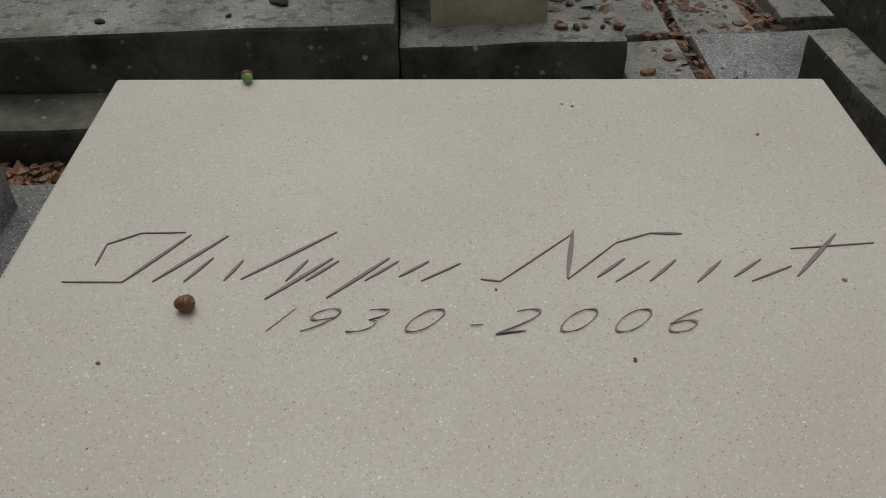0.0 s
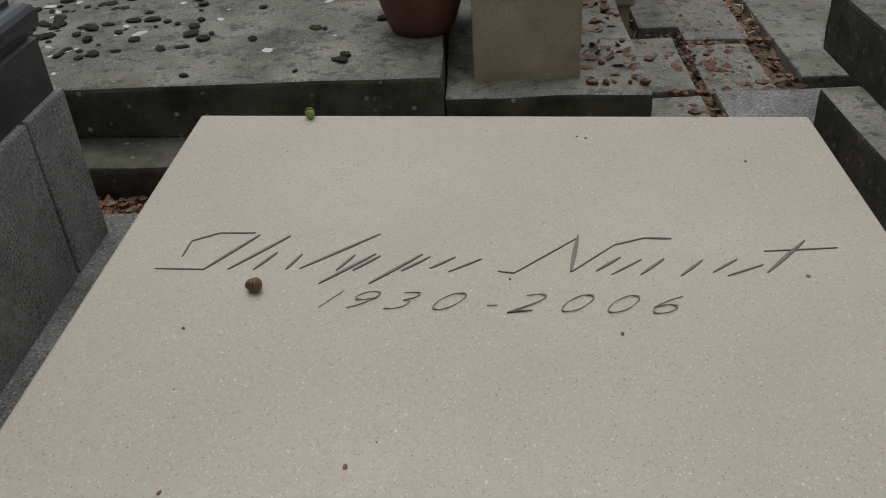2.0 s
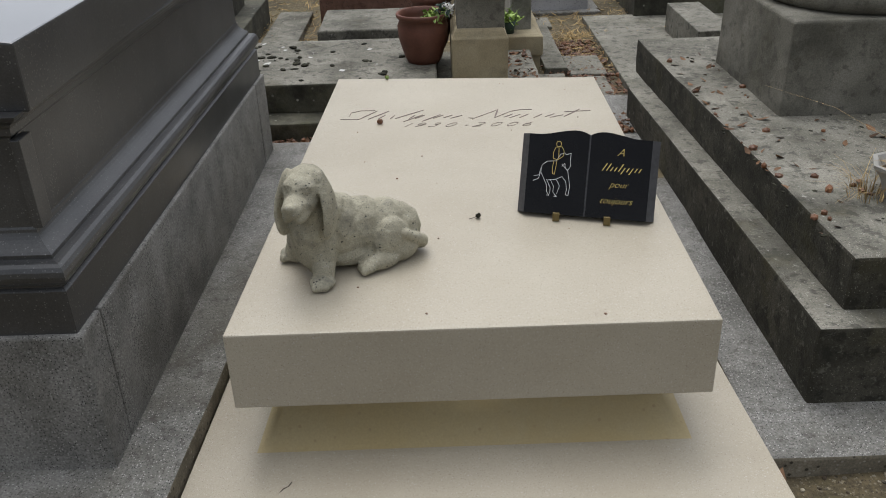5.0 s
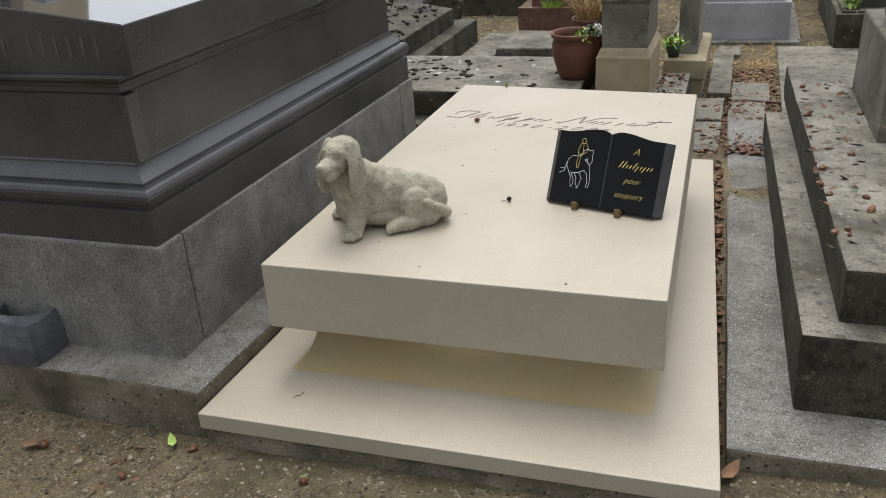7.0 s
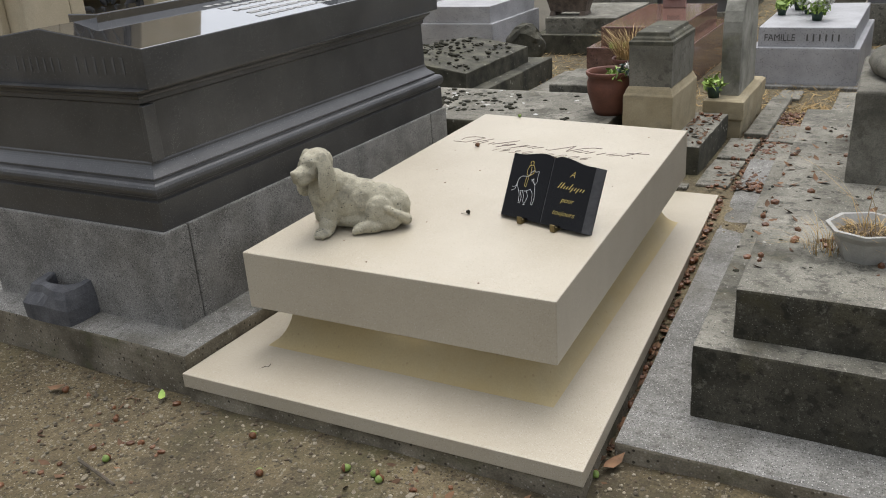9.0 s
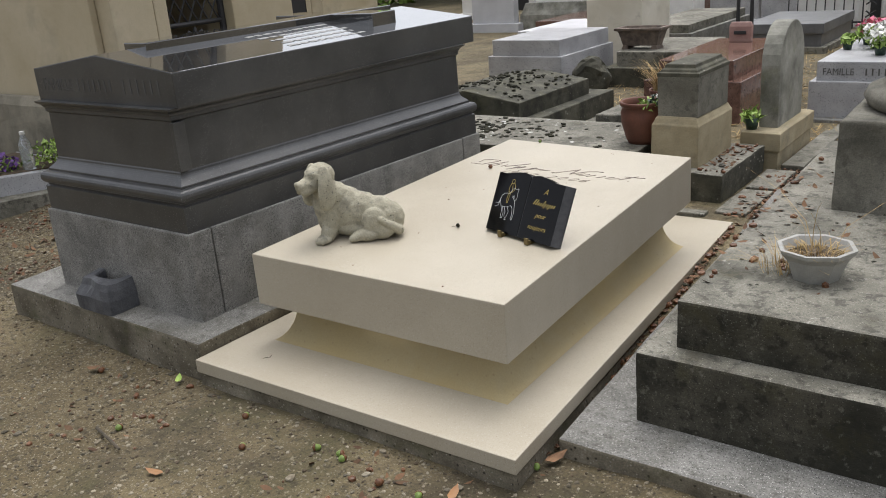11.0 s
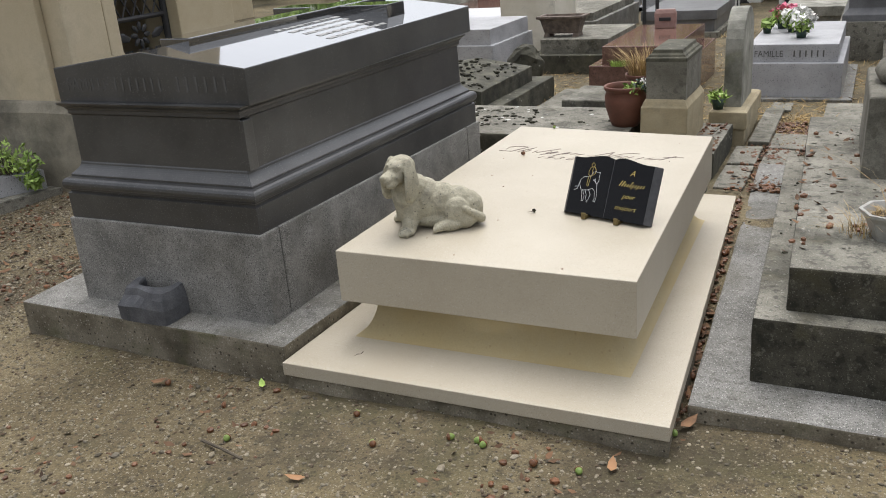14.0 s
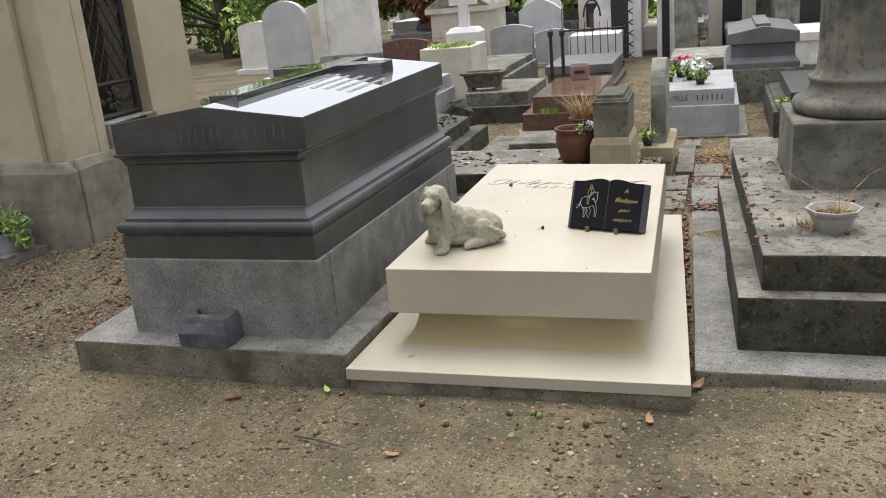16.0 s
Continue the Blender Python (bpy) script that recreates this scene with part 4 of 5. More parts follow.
# ---- chapel at the side ----
def chapel():
    t = thing("chapel", (-3.4, 2.1, B), "cream limestone chapel with a damp plinth and an iron lattice gate", "chapel")
    wx, fy = -2.42, 1.32
    T = 0.30
    # front wall, side wall in pieces round the gate
    part("wall", soften(loft(quad(-5.4, fy, wx, fy + T), [(0, G - 0.05), (0, 4.2)]), 0.01), CHAPEL, t)
    part("wall", soften(loft(quad(wx - T, fy + T + 0.003, wx, DOOR[0]), [(0, G - 0.05), (0, 4.2)]), 0.01), CHAPEL, t)
    part("wall", soften(loft(quad(wx - T, DOOR[1], wx, DOOR[1] + 0.55), [(0, G - 0.05), (0, 4.2)]), 0.01), CHAPEL, t)
    part("wall", loft(quad(wx - T, DOOR[0] + 0.003, wx - 0.01, DOOR[1] - 0.003), [(0, 2.9), (0, 4.2)]), CHAPEL, t)
    part("wall", loft(quad(-5.4, fy + T + 0.003, -5.1, DOOR[1] + 0.55), [(0, G), (0, 4.2)]), CHAPEL, t)
    part("wall", loft(quad(-5.095, DOOR[1] + 0.25, wx - T - 0.003, DOOR[1] + 0.55), [(0, G), (0, 4.2)]), CHAPEL, t)
    part("roof", loft(quad(-5.5, fy - 0.1, wx + 0.1, DOOR[1] + 0.65), [(0, 4.203), (0.0, 4.35), (0.6, 4.9)]), GREYSTONE, t)
    part("pilaster", soften(loft(quad(wx - 0.55, fy - 0.05, wx - 0.14, fy - 0.003), [(0, 0.66), (0, 4.1)]), 0.008), CHAPEL, t)
    part("plinth", weather(soften(loft(quad(-5.4, fy - 0.10, wx + 0.06, fy - 0.004), [(0, G - 0.05), (0, 0.62), (0.03, 0.68)]), 0.01), 0.008, 10, 5), PLINTH, t, "damp stained plinth")
    part("plinth", weather(soften(loft(quad(wx + 0.004, fy - 0.002, wx + 0.07, DOOR[0] - 0.01), [(0, G - 0.05), (0, 0.62), (0.02, 0.68)]), 0.01), 0.008, 8, 5), PLINTH, t, "damp stained plinth")
    part("plinth", weather(soften(loft(quad(wx + 0.004, DOOR[1] + 0.01, wx + 0.07, DOOR[1] + 0.55), [(0, G - 0.05), (0, 0.62), (0.02, 0.68)]), 0.01), 0.008, 8, 5), PLINTH, t, "damp stained plinth")
    part("threshold", block(wx - T, DOOR[0], wx + 0.02, DOOR[1], G, 0.83, 0.006), GREYSTONE, t)
    gate = part("gate_frame", rod((wx - 0.10, DOOR[0] + 0.02, 0.83), (wx - 0.10, DOOR[0] + 0.02, 2.88), 0.022, None, 8,
                rod((wx - 0.10, DOOR[1] - 0.02, 0.83), (wx - 0.10, DOOR[1] - 0.02, 2.88), 0.022, None, 8,
                rod((wx - 0.10, DOOR[0] + 0.02, 0.85), (wx - 0.10, DOOR[1] - 0.02, 0.85), 0.02, None, 8,
                rod((wx - 0.10, DOOR[0] + 0.02, 1.06), (wx - 0.10, DOOR[1] - 0.02, 1.06), 0.016)))), IRON, t, "black iron gate frame")
    w = DOOR[1] - DOOR[0]
    bm = bmesh.new()
    for k in range(-8, 9):
        y = DOOR[0] + w * (k + 0.5) / 6
        for sgn in (1, -1):
            a = Vector((wx - 0.10, y, 1.06)); b = Vector((wx - 0.10, y + sgn * 1.0, 2.88))
            lo, hi = DOOR[0] + 0.02, DOOR[1] - 0.02
            pts = []
            for s in (0, 1):
                pts.append(a.lerp(b, s))
            d = b - a
            ts = sorted((max(0, min(1, (lo - a.y) / d.y)), max(0, min(1, (hi - a.y) / d.y))))
            if ts[1] - ts[0] > 0.03:
                rod(a + d * ts[0], a + d * ts[1], 0.006, None, 5, bm)
    part("lattice", bm, IRON, gate, "diamond iron lattice")
    bm = bmesh.new()
    for k in range(8):
        a = k * math.pi / 4
        ball((wx - 0.10, (DOOR[0] + DOOR[1]) / 2 + 0.055 * math.cos(a), 0.955 + 0.055 * math.sin(a)), (0.012, 0.034, 0.018), (math.degrees(a), 0, 0), 1, bm)
    for sgn in (-1, 1):
        ball((wx - 0.10, (DOOR[0] + DOOR[1]) / 2 + sgn * 0.15, 0.955), (0.01, 0.07, 0.03), (sgn * 20, 0, 0), 1, bm)
    part("rosette", bm, IRON, gate, "cast iron rosette")
    t.location.x -= 0.08


DOOR = (1.72, 2.24)
chapel()


def side_trough():
    t = thing("planted_grave", (-3.5, 1.2, G), "grey stone grave border planted with green shrubs", "grave")
    part("ledge", weather(loft([(-3.7, 0.10), (-2.96, 0.36), (-2.66, 1.19), (-3.7, 1.19)], [(0, G - 0.05), (0, 0.190)]), 0.003, 6), CONCRETE, t)
    part("border", soften(loft([(-3.7, 0.30), (-3.11, 0.48), (-2.74, 1.16), (-3.7, 1.18)], [(0, 0.185), (0, 0.305)]), 0.006), GREY, t)
    part("soil", loft([(-3.65, 0.38), (-3.15, 0.54), (-2.82, 1.12), (-3.65, 1.14)], [(0, 0.30), (0.01, 0.315)]), SOIL, t)
    s = thing("shrub", (-2.88, 1.04, 0.31), "small bright green leafy shrub spilling over the border", "shrub")
    part("stems", blades(25, (-2.86, 1.04, 0.305), 0.05, 0.16, 3, 0.004, 0.6), BARK, s)
    part("foliage", leafy(650, (1, 1, 0.8), 0.020, 2, None, (-2.84, 1.04, 0.40), [(0, 0, 0, 0.13), (0.08, 0.02, -0.05, 0.10), (-0.12, -0.05, -0.02, 0.12), (0.12, 0.02, -0.14, 0.06)]), LEAF, s)
    v = thing("violet_flowers", (-3.12, 0.78, 0.31), "small violet flowers in the border", "flowers")
    part("blossoms", leafy(120, (1, 1, 0.6), 0.016, 6, None, (-3.12, 0.78, 0.36), [(0, 0, 0, 0.10)], 0.8), PETAL_VIOLET, v)
    part("leaves", leafy(160, (1, 1, 0.5), 0.016, 7, None, (-3.12, 0.78, 0.34), [(0, 0, 0, 0.11)]), LEAF, v)
    b = thing("plastic_bottle", (-3.0, 0.88, 0.31), "clear ribbed plastic water bottle", "bottle")
    part("bottle", lathe([(0, 0.31), (0.036, 0.31), (0.038, 0.32), (0.035, 0.36), (0.038, 0.37), (0.035, 0.40), (0.038, 0.41), (0.036, 0.47), (0.014, 0.52), (0.013, 0.532)], (-3.0, 0.88), 20), BOTTLE, b, "", True)
    part("cap", lathe([(0, 0.53), (0.016, 0.53), (0.016, 0.548), (0, 0.548)], (-3.0, 0.88), 16), PETAL_WHITE, b)


side_trough()


# ---- monuments further off ----
def headstone(x, y, w, h, d, kind, mat, label, z=B):
    t = thing("headstone", (x, y, z), label, "headstone", "distant headstones")
    hw = w / 2
    if kind == "arch":
        out = [(-hw, z), (hw, z), (hw, z + h - hw * 0.8)] + [(hw * math.cos(math.pi * k / 10), z + h - hw * 0.8 + hw * 0.8 * math.sin(math.pi * k / 10)) for k in range(1, 10)] + [(-hw, z + h - hw * 0.8)]
    elif kind == "point":
        out = [(-hw, z), (hw, z), (hw, z + h * 0.78), (hw * 0.6, z + h * 0.90), (0, z + h), (-hw * 0.6, z + h * 0.90), (-hw, z + h * 0.78)]
    else:
        out = [(-hw, z), (hw, z), (hw, z + h * 0.9), (hw * 0.5, z + h * 0.97), (0, z + h), (-hw * 0.5, z + h * 0.97), (-hw, z + h * 0.9)]
    bm = bmesh.new()
    a, b = [bm.verts.new((x + u, y, v)) for u, v in out], [bm.verts.new((x + u, y + d, v)) for u, v in out]
    for k in range(len(out)):
        bm.faces.new((a[k], a[(k + 1) % len(out)], b[(k + 1) % len(out)], b[k]))
    bm.faces.new(a[::-1])
    bm.faces.new(b)
    bmesh.ops.recalc_face_normals(bm, faces=bm.faces)
    part("slab", soften(bm, 0.008), mat, t)
    part("foot", soften(block(x - hw * 1.25, y - d * 0.5, x + hw * 1.25, y + d * 1.5, z - 0.02, z + h * 0.10, 0.006), 0.003), mat, t)
    return t


headstone(-4.86, 9.0, 0.72, 1.22, 0.12, "arch", GREYPALE, "tall round-topped pale grey headstone")
headstone(-1.60, 9.6, 0.62, 0.62, 0.12, "low", GREY, "low grey headstone with a shaped top edge")
headstone(-0.98, 9.6, 0.55, 0.52, 0.12, "low", GREY, "low grey headstone with a shaped top")
headstone(0.83, 9.3, 0.30, 1.00, 0.12, "point", GREYSTONE, "narrow pointed gothic stone headstone")
headstone(-0.35, 11.0, 0.5, 0.8, 0.12, "arch", WHITE, "pale round-topped headstone among graves")
headstone(1.9, 11.0, 0.6, 1.0, 0.14, "arch", GREYSTONE, "weathered round-topped headstone among graves")
headstone(-2.9, 12.0, 0.6, 0.9, 0.14, "low", WHITE, "pale headstone with a shaped top")
headstone(-6.4, 11.0, 0.8, 0.9, 0.14, "low", WHITE, "pale headstone with a shaped top")


def framed_stele():
    t = thing("stele", (-3.95, 9.3, G), "tall pale stone stele with a sunk panel and moulded foot", "stele")
    x0, x1, y0 = -4.36, -3.52, 9.2
    part("slab", soften(block(x0, y0, x1, y0 + 0.25, 0.55, 2.6, 0.01), 0.004), WHITE, t)
    for a, b, c, d in ((x0, x0 + 0.09, 0.55, 2.6), (x1 - 0.09, x1, 0.55, 2.6)):
        part("frame", block(a, y0 - 0.03, b, y0 - 0.002, c, d, 0.006), WHITE, t)
    part("foot", soften(loft(quad(x0 - 0.10, y0 - 0.12, x1 + 0.10, y0 + 0.4), [(0, G - 0.02), (0, 0.40), (0.03, 0.46), (0.06, 0.56)]), 0.006), GREYSTONE, t)


framed_stele()


def stone_cross(x, y, h, mat, label, z=B):
    t = thing("cross", (x, y, z), label, "cross")
    part("pedestal", soften(loft(quad(x - 0.24, y - 0.2, x + 0.24, y + 0.2), [(0, z - 0.02), (0, z + h * 0.45), (0.06, z + h * 0.5)]), 0.006), mat, t)
    part("shaft", soften(block(x - 0.07, y - 0.06, x + 0.07, y + 0.06, z + h * 0.48, z + h, 0.01), 0.004), mat, t)
    part("arm", soften(block(x - 0.20, y - 0.055, x + 0.20, y + 0.055, z + h * 0.74, z + h * 0.86, 0.01), 0.004), mat, t)


stone_cross(-2.22, 9.4, 1.28, WHITE, "pale stone cross on a pedestal")
stone_cross(2.6, 11.5, 1.6, GREYSTONE, "weathered stone cross on a pedestal")


def planted_wall():
    t = thing("raised_planter", (-1.45, 6.1, B), "cream stone planter box with grass growing on top", "planter box")
    part("box", soften(block(-1.74, 5.85, -1.18, 6.5, G, 0.83, 0.01), 0.004), CREAM, t)
    part("grass", blades(500, (-1.46, 6.1, 0.825), 0.26, 0.05, 12, 0.006, 0.5), LEAF, t)


planted_wall()


def small_chapel(x0, x1, y, h, mat, label, roof=0.35):
    t = thing("small_chapel", ((x0 + x1) / 2, y + 0.6, G), label, "chapel", "distant chapels")
    part("wall", soften(block(x0, y, x1, y + 1.4, G - 0.02, h, 0.01), 0.004), mat, t)
    part("cornice", soften(block(x0 - 0.07, y - 0.07, x1 + 0.07, y + 1.47, h, h + 0.09, 0.01), 0.004), mat, t)
    bm = bmesh.new()
    xm = (x0 + x1) / 2
    ends = [[bm.verts.new((x, yy, z)) for x, z in ((x0 - 0.07, h + 0.09), (x1 + 0.07, h + 0.09), (xm, h + 0.09 + roof))] for yy in (y - 0.07, y + 1.47)]
    a, b = ends
    for k in range(3):
        bm.faces.new((a[k], a[(k + 1) % 3], b[(k + 1) % 3], b[k]))
    bm.faces.new(a[::-1])
    bm.faces.new(b)
    bmesh.ops.recalc_face_normals(bm, faces=bm.faces)
    part("roof", bm, GREYSTONE, t)
    w = (x1 - x0) * 0.4
    door = part("door", block(xm - w / 2, y - 0.03, xm + w / 2, y - 0.004, G, h * 0.62, 0.004), IRON, t, "dark iron door")
    part("surround", block(xm - w * 0.75, y - 0.02, xm - w / 2 - 0.004, y - 0.003, G, h * 0.7, 0.004), mat, t)
    part("surround", block(xm + w / 2 + 0.004, y - 0.02, xm + w * 0.75, y - 0.003, G, h * 0.7, 0.004), mat, t)


small_chapel(-3.3, -2.35, 11.2, 0.95, CREAM, "small cream stone chapel among graves")
small_chapel(-0.42, 0.18, 10.2, 2.6, WHITE, "tall pale stone chapel behind an iron railing")
small_chapel(0.42, 0.66, 9.9, 2.6, WHITE, "narrow pale stone chapel among graves", 0.2)
small_chapel(1.10, 1.75, 10.6, 2.6, CREAM, "tall cream stone chapel")
small_chapel(1.95, 2.9, 9.4, 2.4, GREYSTONE, "grey weathered stone chapel")
small_chapel(-1.2, -0.72, 13.5, 1.35, CREAM, "cream stone chapel with a slate roof")
small_chapel(-7.2, -5.6, 12.5, 0.75, WHITE, "low white stone chapel")
small_chapel(3.2, 4.4, 9.0, 2.6, CREAM, "cream stone chapel among the graves")
small_chapel(-9.4, -8.2, 9.0, 2.6, CHAPEL, "cream stone chapel beyond the gate")


def railing():
    t = thing("iron_railing", (-0.35, 9.0, G), "black wrought-iron grave railing with spikes round a pale slab", "railing")
    part("pale_slab", soften(block(-0.70, 9.1, -0.02, 9.7, G - 0.02, 0.62, 0.01), 0.004), WHITE, t)
    for k in range(9):
        x = -0.76 + 0.10 * k
        part("spike", rod((x, 9.0, 0.05), (x, 9.0, 0.80 if k % 4 else 1.0), 0.010, 0.004, 6), IRON, t)
    part("rail", rod((-0.78, 9.0, 0.70), (0.06, 9.0, 0.70), 0.012), IRON, t)
    part("rail", rod((-0.78, 9.0, 0.25), (0.06, 9.0, 0.25), 0.012), IRON, t)
    bm = bmesh.new()
    pts = [Vector((-0.36 + 0.11 * math.cos(a), 9.0, 0.86 + 0.22 * math.sin(a))) for a in [math.pi * k / 10 for k in range(11)]]
    for a, b in zip(pts, pts[1:]):
        rod(a, b, 0.012, None, 6, bm)
    rod((-0.36, 9.0, 1.06), (-0.36, 9.0, 1.7), 0.012, None, 6, bm)
    part("cross_top", bm, IRON, t)
    for k in range(7):
        part("side_scroll", rod((0.07, 9.0, 0.30 + 0.14 * k), (0.17, 9.0, 0.37 + 0.14 * k), 0.009, None, 5, rod((0.17, 9.0, 0.30 + 0.14 * k), (0.07, 9.0, 0.37 + 0.14 * k), 0.009, None, 5)), IRON, t)


railing()
for x in (-0.42, -0.30):
    solo("iron_post", rod((x, 6.2, G), (x, 6.2, 0.85), 0.022, 0.016, 8, ball((x, 6.2, 0.88), (0.035, 0.035, 0.05), (0, 0, 0), 1)), IRON, (x, 6.2, B), "black iron grave post with a bud finial", "post", group="iron posts")

rr = random.Random(21)
for k in range(46):
    x, y = rr.uniform(-9, 7), rr.uniform(10.5, 30)
    if abs(x + 0.2) < 0.5 and y < 12 or -3.6 < x < -2.0 and y < 13:
        continue
    mat = rr.choice((WHITE, GREY, GREYSTONE, CREAM, GREYPALE))
    if rr.random() < 0.55:
        headstone(x, y, rr.uniform(0.5, 0.8), rr.uniform(0.7, 1.4), 0.14, rr.choice(("arch", "low", "point")), mat, "distant weathered headstone among the graves")
    else:
        simple_tomb("distant_tomb", "distant low stone tomb among the graves", x - 0.45, y, x + 0.45, y + 1.8, [(0, G - 0.02, 0.25), (0.06, 0.24, rr.uniform(0.35, 0.7))], [mat])


# close rows of low tombs between the nearer graves and the woods
taken = [(-4.9, 9.0), (-3.95, 9.3), (-2.22, 9.4), (-1.45, 6.2), (-1.35, 7.5), (-0.75, 5.5), (-0.35, 9.4), (0.1, 4.4), (1.08, 4.6), (1.63, 6.2), (-1.6, 4.9), (-0.98, 9.6), (-1.6, 9.6), (0.83, 9.3), (-0.36, 6.2)]
rr = random.Random(45)
for _ in range(160):
    x, y = rr.uniform(-4.6, 4.2), rr.uniform(6.3, 15.0)
    if any(abs(x - a) < 0.85 and abs(y - b) < 1.35 for a, b in taken) or x < -2.0 and y < 7.0:
        continue
    taken.append((x, y))
    mat = rr.choice((WHITE, GREYPALE, GREY, GREYSTONE, CREAM, CHEST, RED))
    w, top = rr.uniform(0.32, 0.42), rr.uniform(0.36, 0.60)
    simple_tomb("distant_tomb", "low stone tomb in the rows of distant graves", x - w, y - 0.6, x + w, y + 0.6, [(-0.05, G - 0.02, B + 0.06), (0, B + 0.05, top - 0.09), (-0.02, top - 0.095, top)], [CONCRETE, mat, mat])
    if rr.random() < 0.5:
        headstone(x, y + 0.72, 2 * w * 0.9, rr.uniform(0.55, 0.95), 0.10, rr.choice(("arch", "low", "point")), mat, "pale headstone at the head of a distant tomb")


# ---- trees ----
def tree(x, y, h, spread, seed, mat, low):
    r = random.Random(seed)
    t = thing("tree", (x, y, G), "leafy broad tree with low hanging branches" if mat is LEAF else "broad tree with russet foliage", "tree", "trees behind the graves")
    bm = bmesh.new()
    top = Vector((x + r.uniform(-0.3, 0.3), y, h * 0.7))
    rod((x, y, G - 0.1), top, 0.20, 0.07, 10, bm)
    clumps = []
    for k in range(16):
        a = r.uniform(0, 6.28)
        d = spread * r.uniform(0.35, 1.0)
        z = r.uniform(low, h)
        end = Vector((x + d * math.cos(a), y + d * math.sin(a), z))
        start = Vector((x, y, min(max(G + 0.8, z - d * 0.5), h * 0.65)))
        rod(start, end, 0.06, 0.015, 6, bm)
        clumps.append((end.x - x, end.y - y, z, r.uniform(0.5, 1.0) * spread * 0.38))
    part("trunk", bm, BARK, t)
    part("crown", leafy(11000, (1, 1, 0.85), 0.085, seed + 1, None, (x, y, 0), clumps, 0.5), mat, t)


for k, (x, y, h, s, mat, low) in enumerate(((-9.3, 15.0, 5.0, 2.6, LEAF, 0.3), (-6.6, 15.5, 5.5, 2.4, LEAF, 0.3), (-4.0, 15.0, 4.6, 1.7, LEAF_RED, 0.4), (-2.2, 16.0, 5.0, 2.3, LEAF, 0.25), (0.3, 17.0, 5.5, 2.8, LEAF, 0.25),
                                            (2.6, 15.5, 5.0, 2.2, LEAF, 0.3), (-13.5, 17.0, 5.5, 3.0, LEAF, 0.3), (5.6, 17.0, 5.5, 3.0, LEAF, 0.3))):
    tree(x, y, h * 0.55, s, 100 + k, mat, low)
# far woods closing the view
solo("hedge_backdrop", leafy(12000, (1, 1, 1), 0.22, 77, None, (0, 36, 0), [(x * 1.6, rr.uniform(-1, 1), rr.uniform(0.2, 1.8), 1.5) for x in range(-20, 18)], 0.5), LEAF, (0, 36, 0), "far line of dark green trees", "woods", kind="stuff")


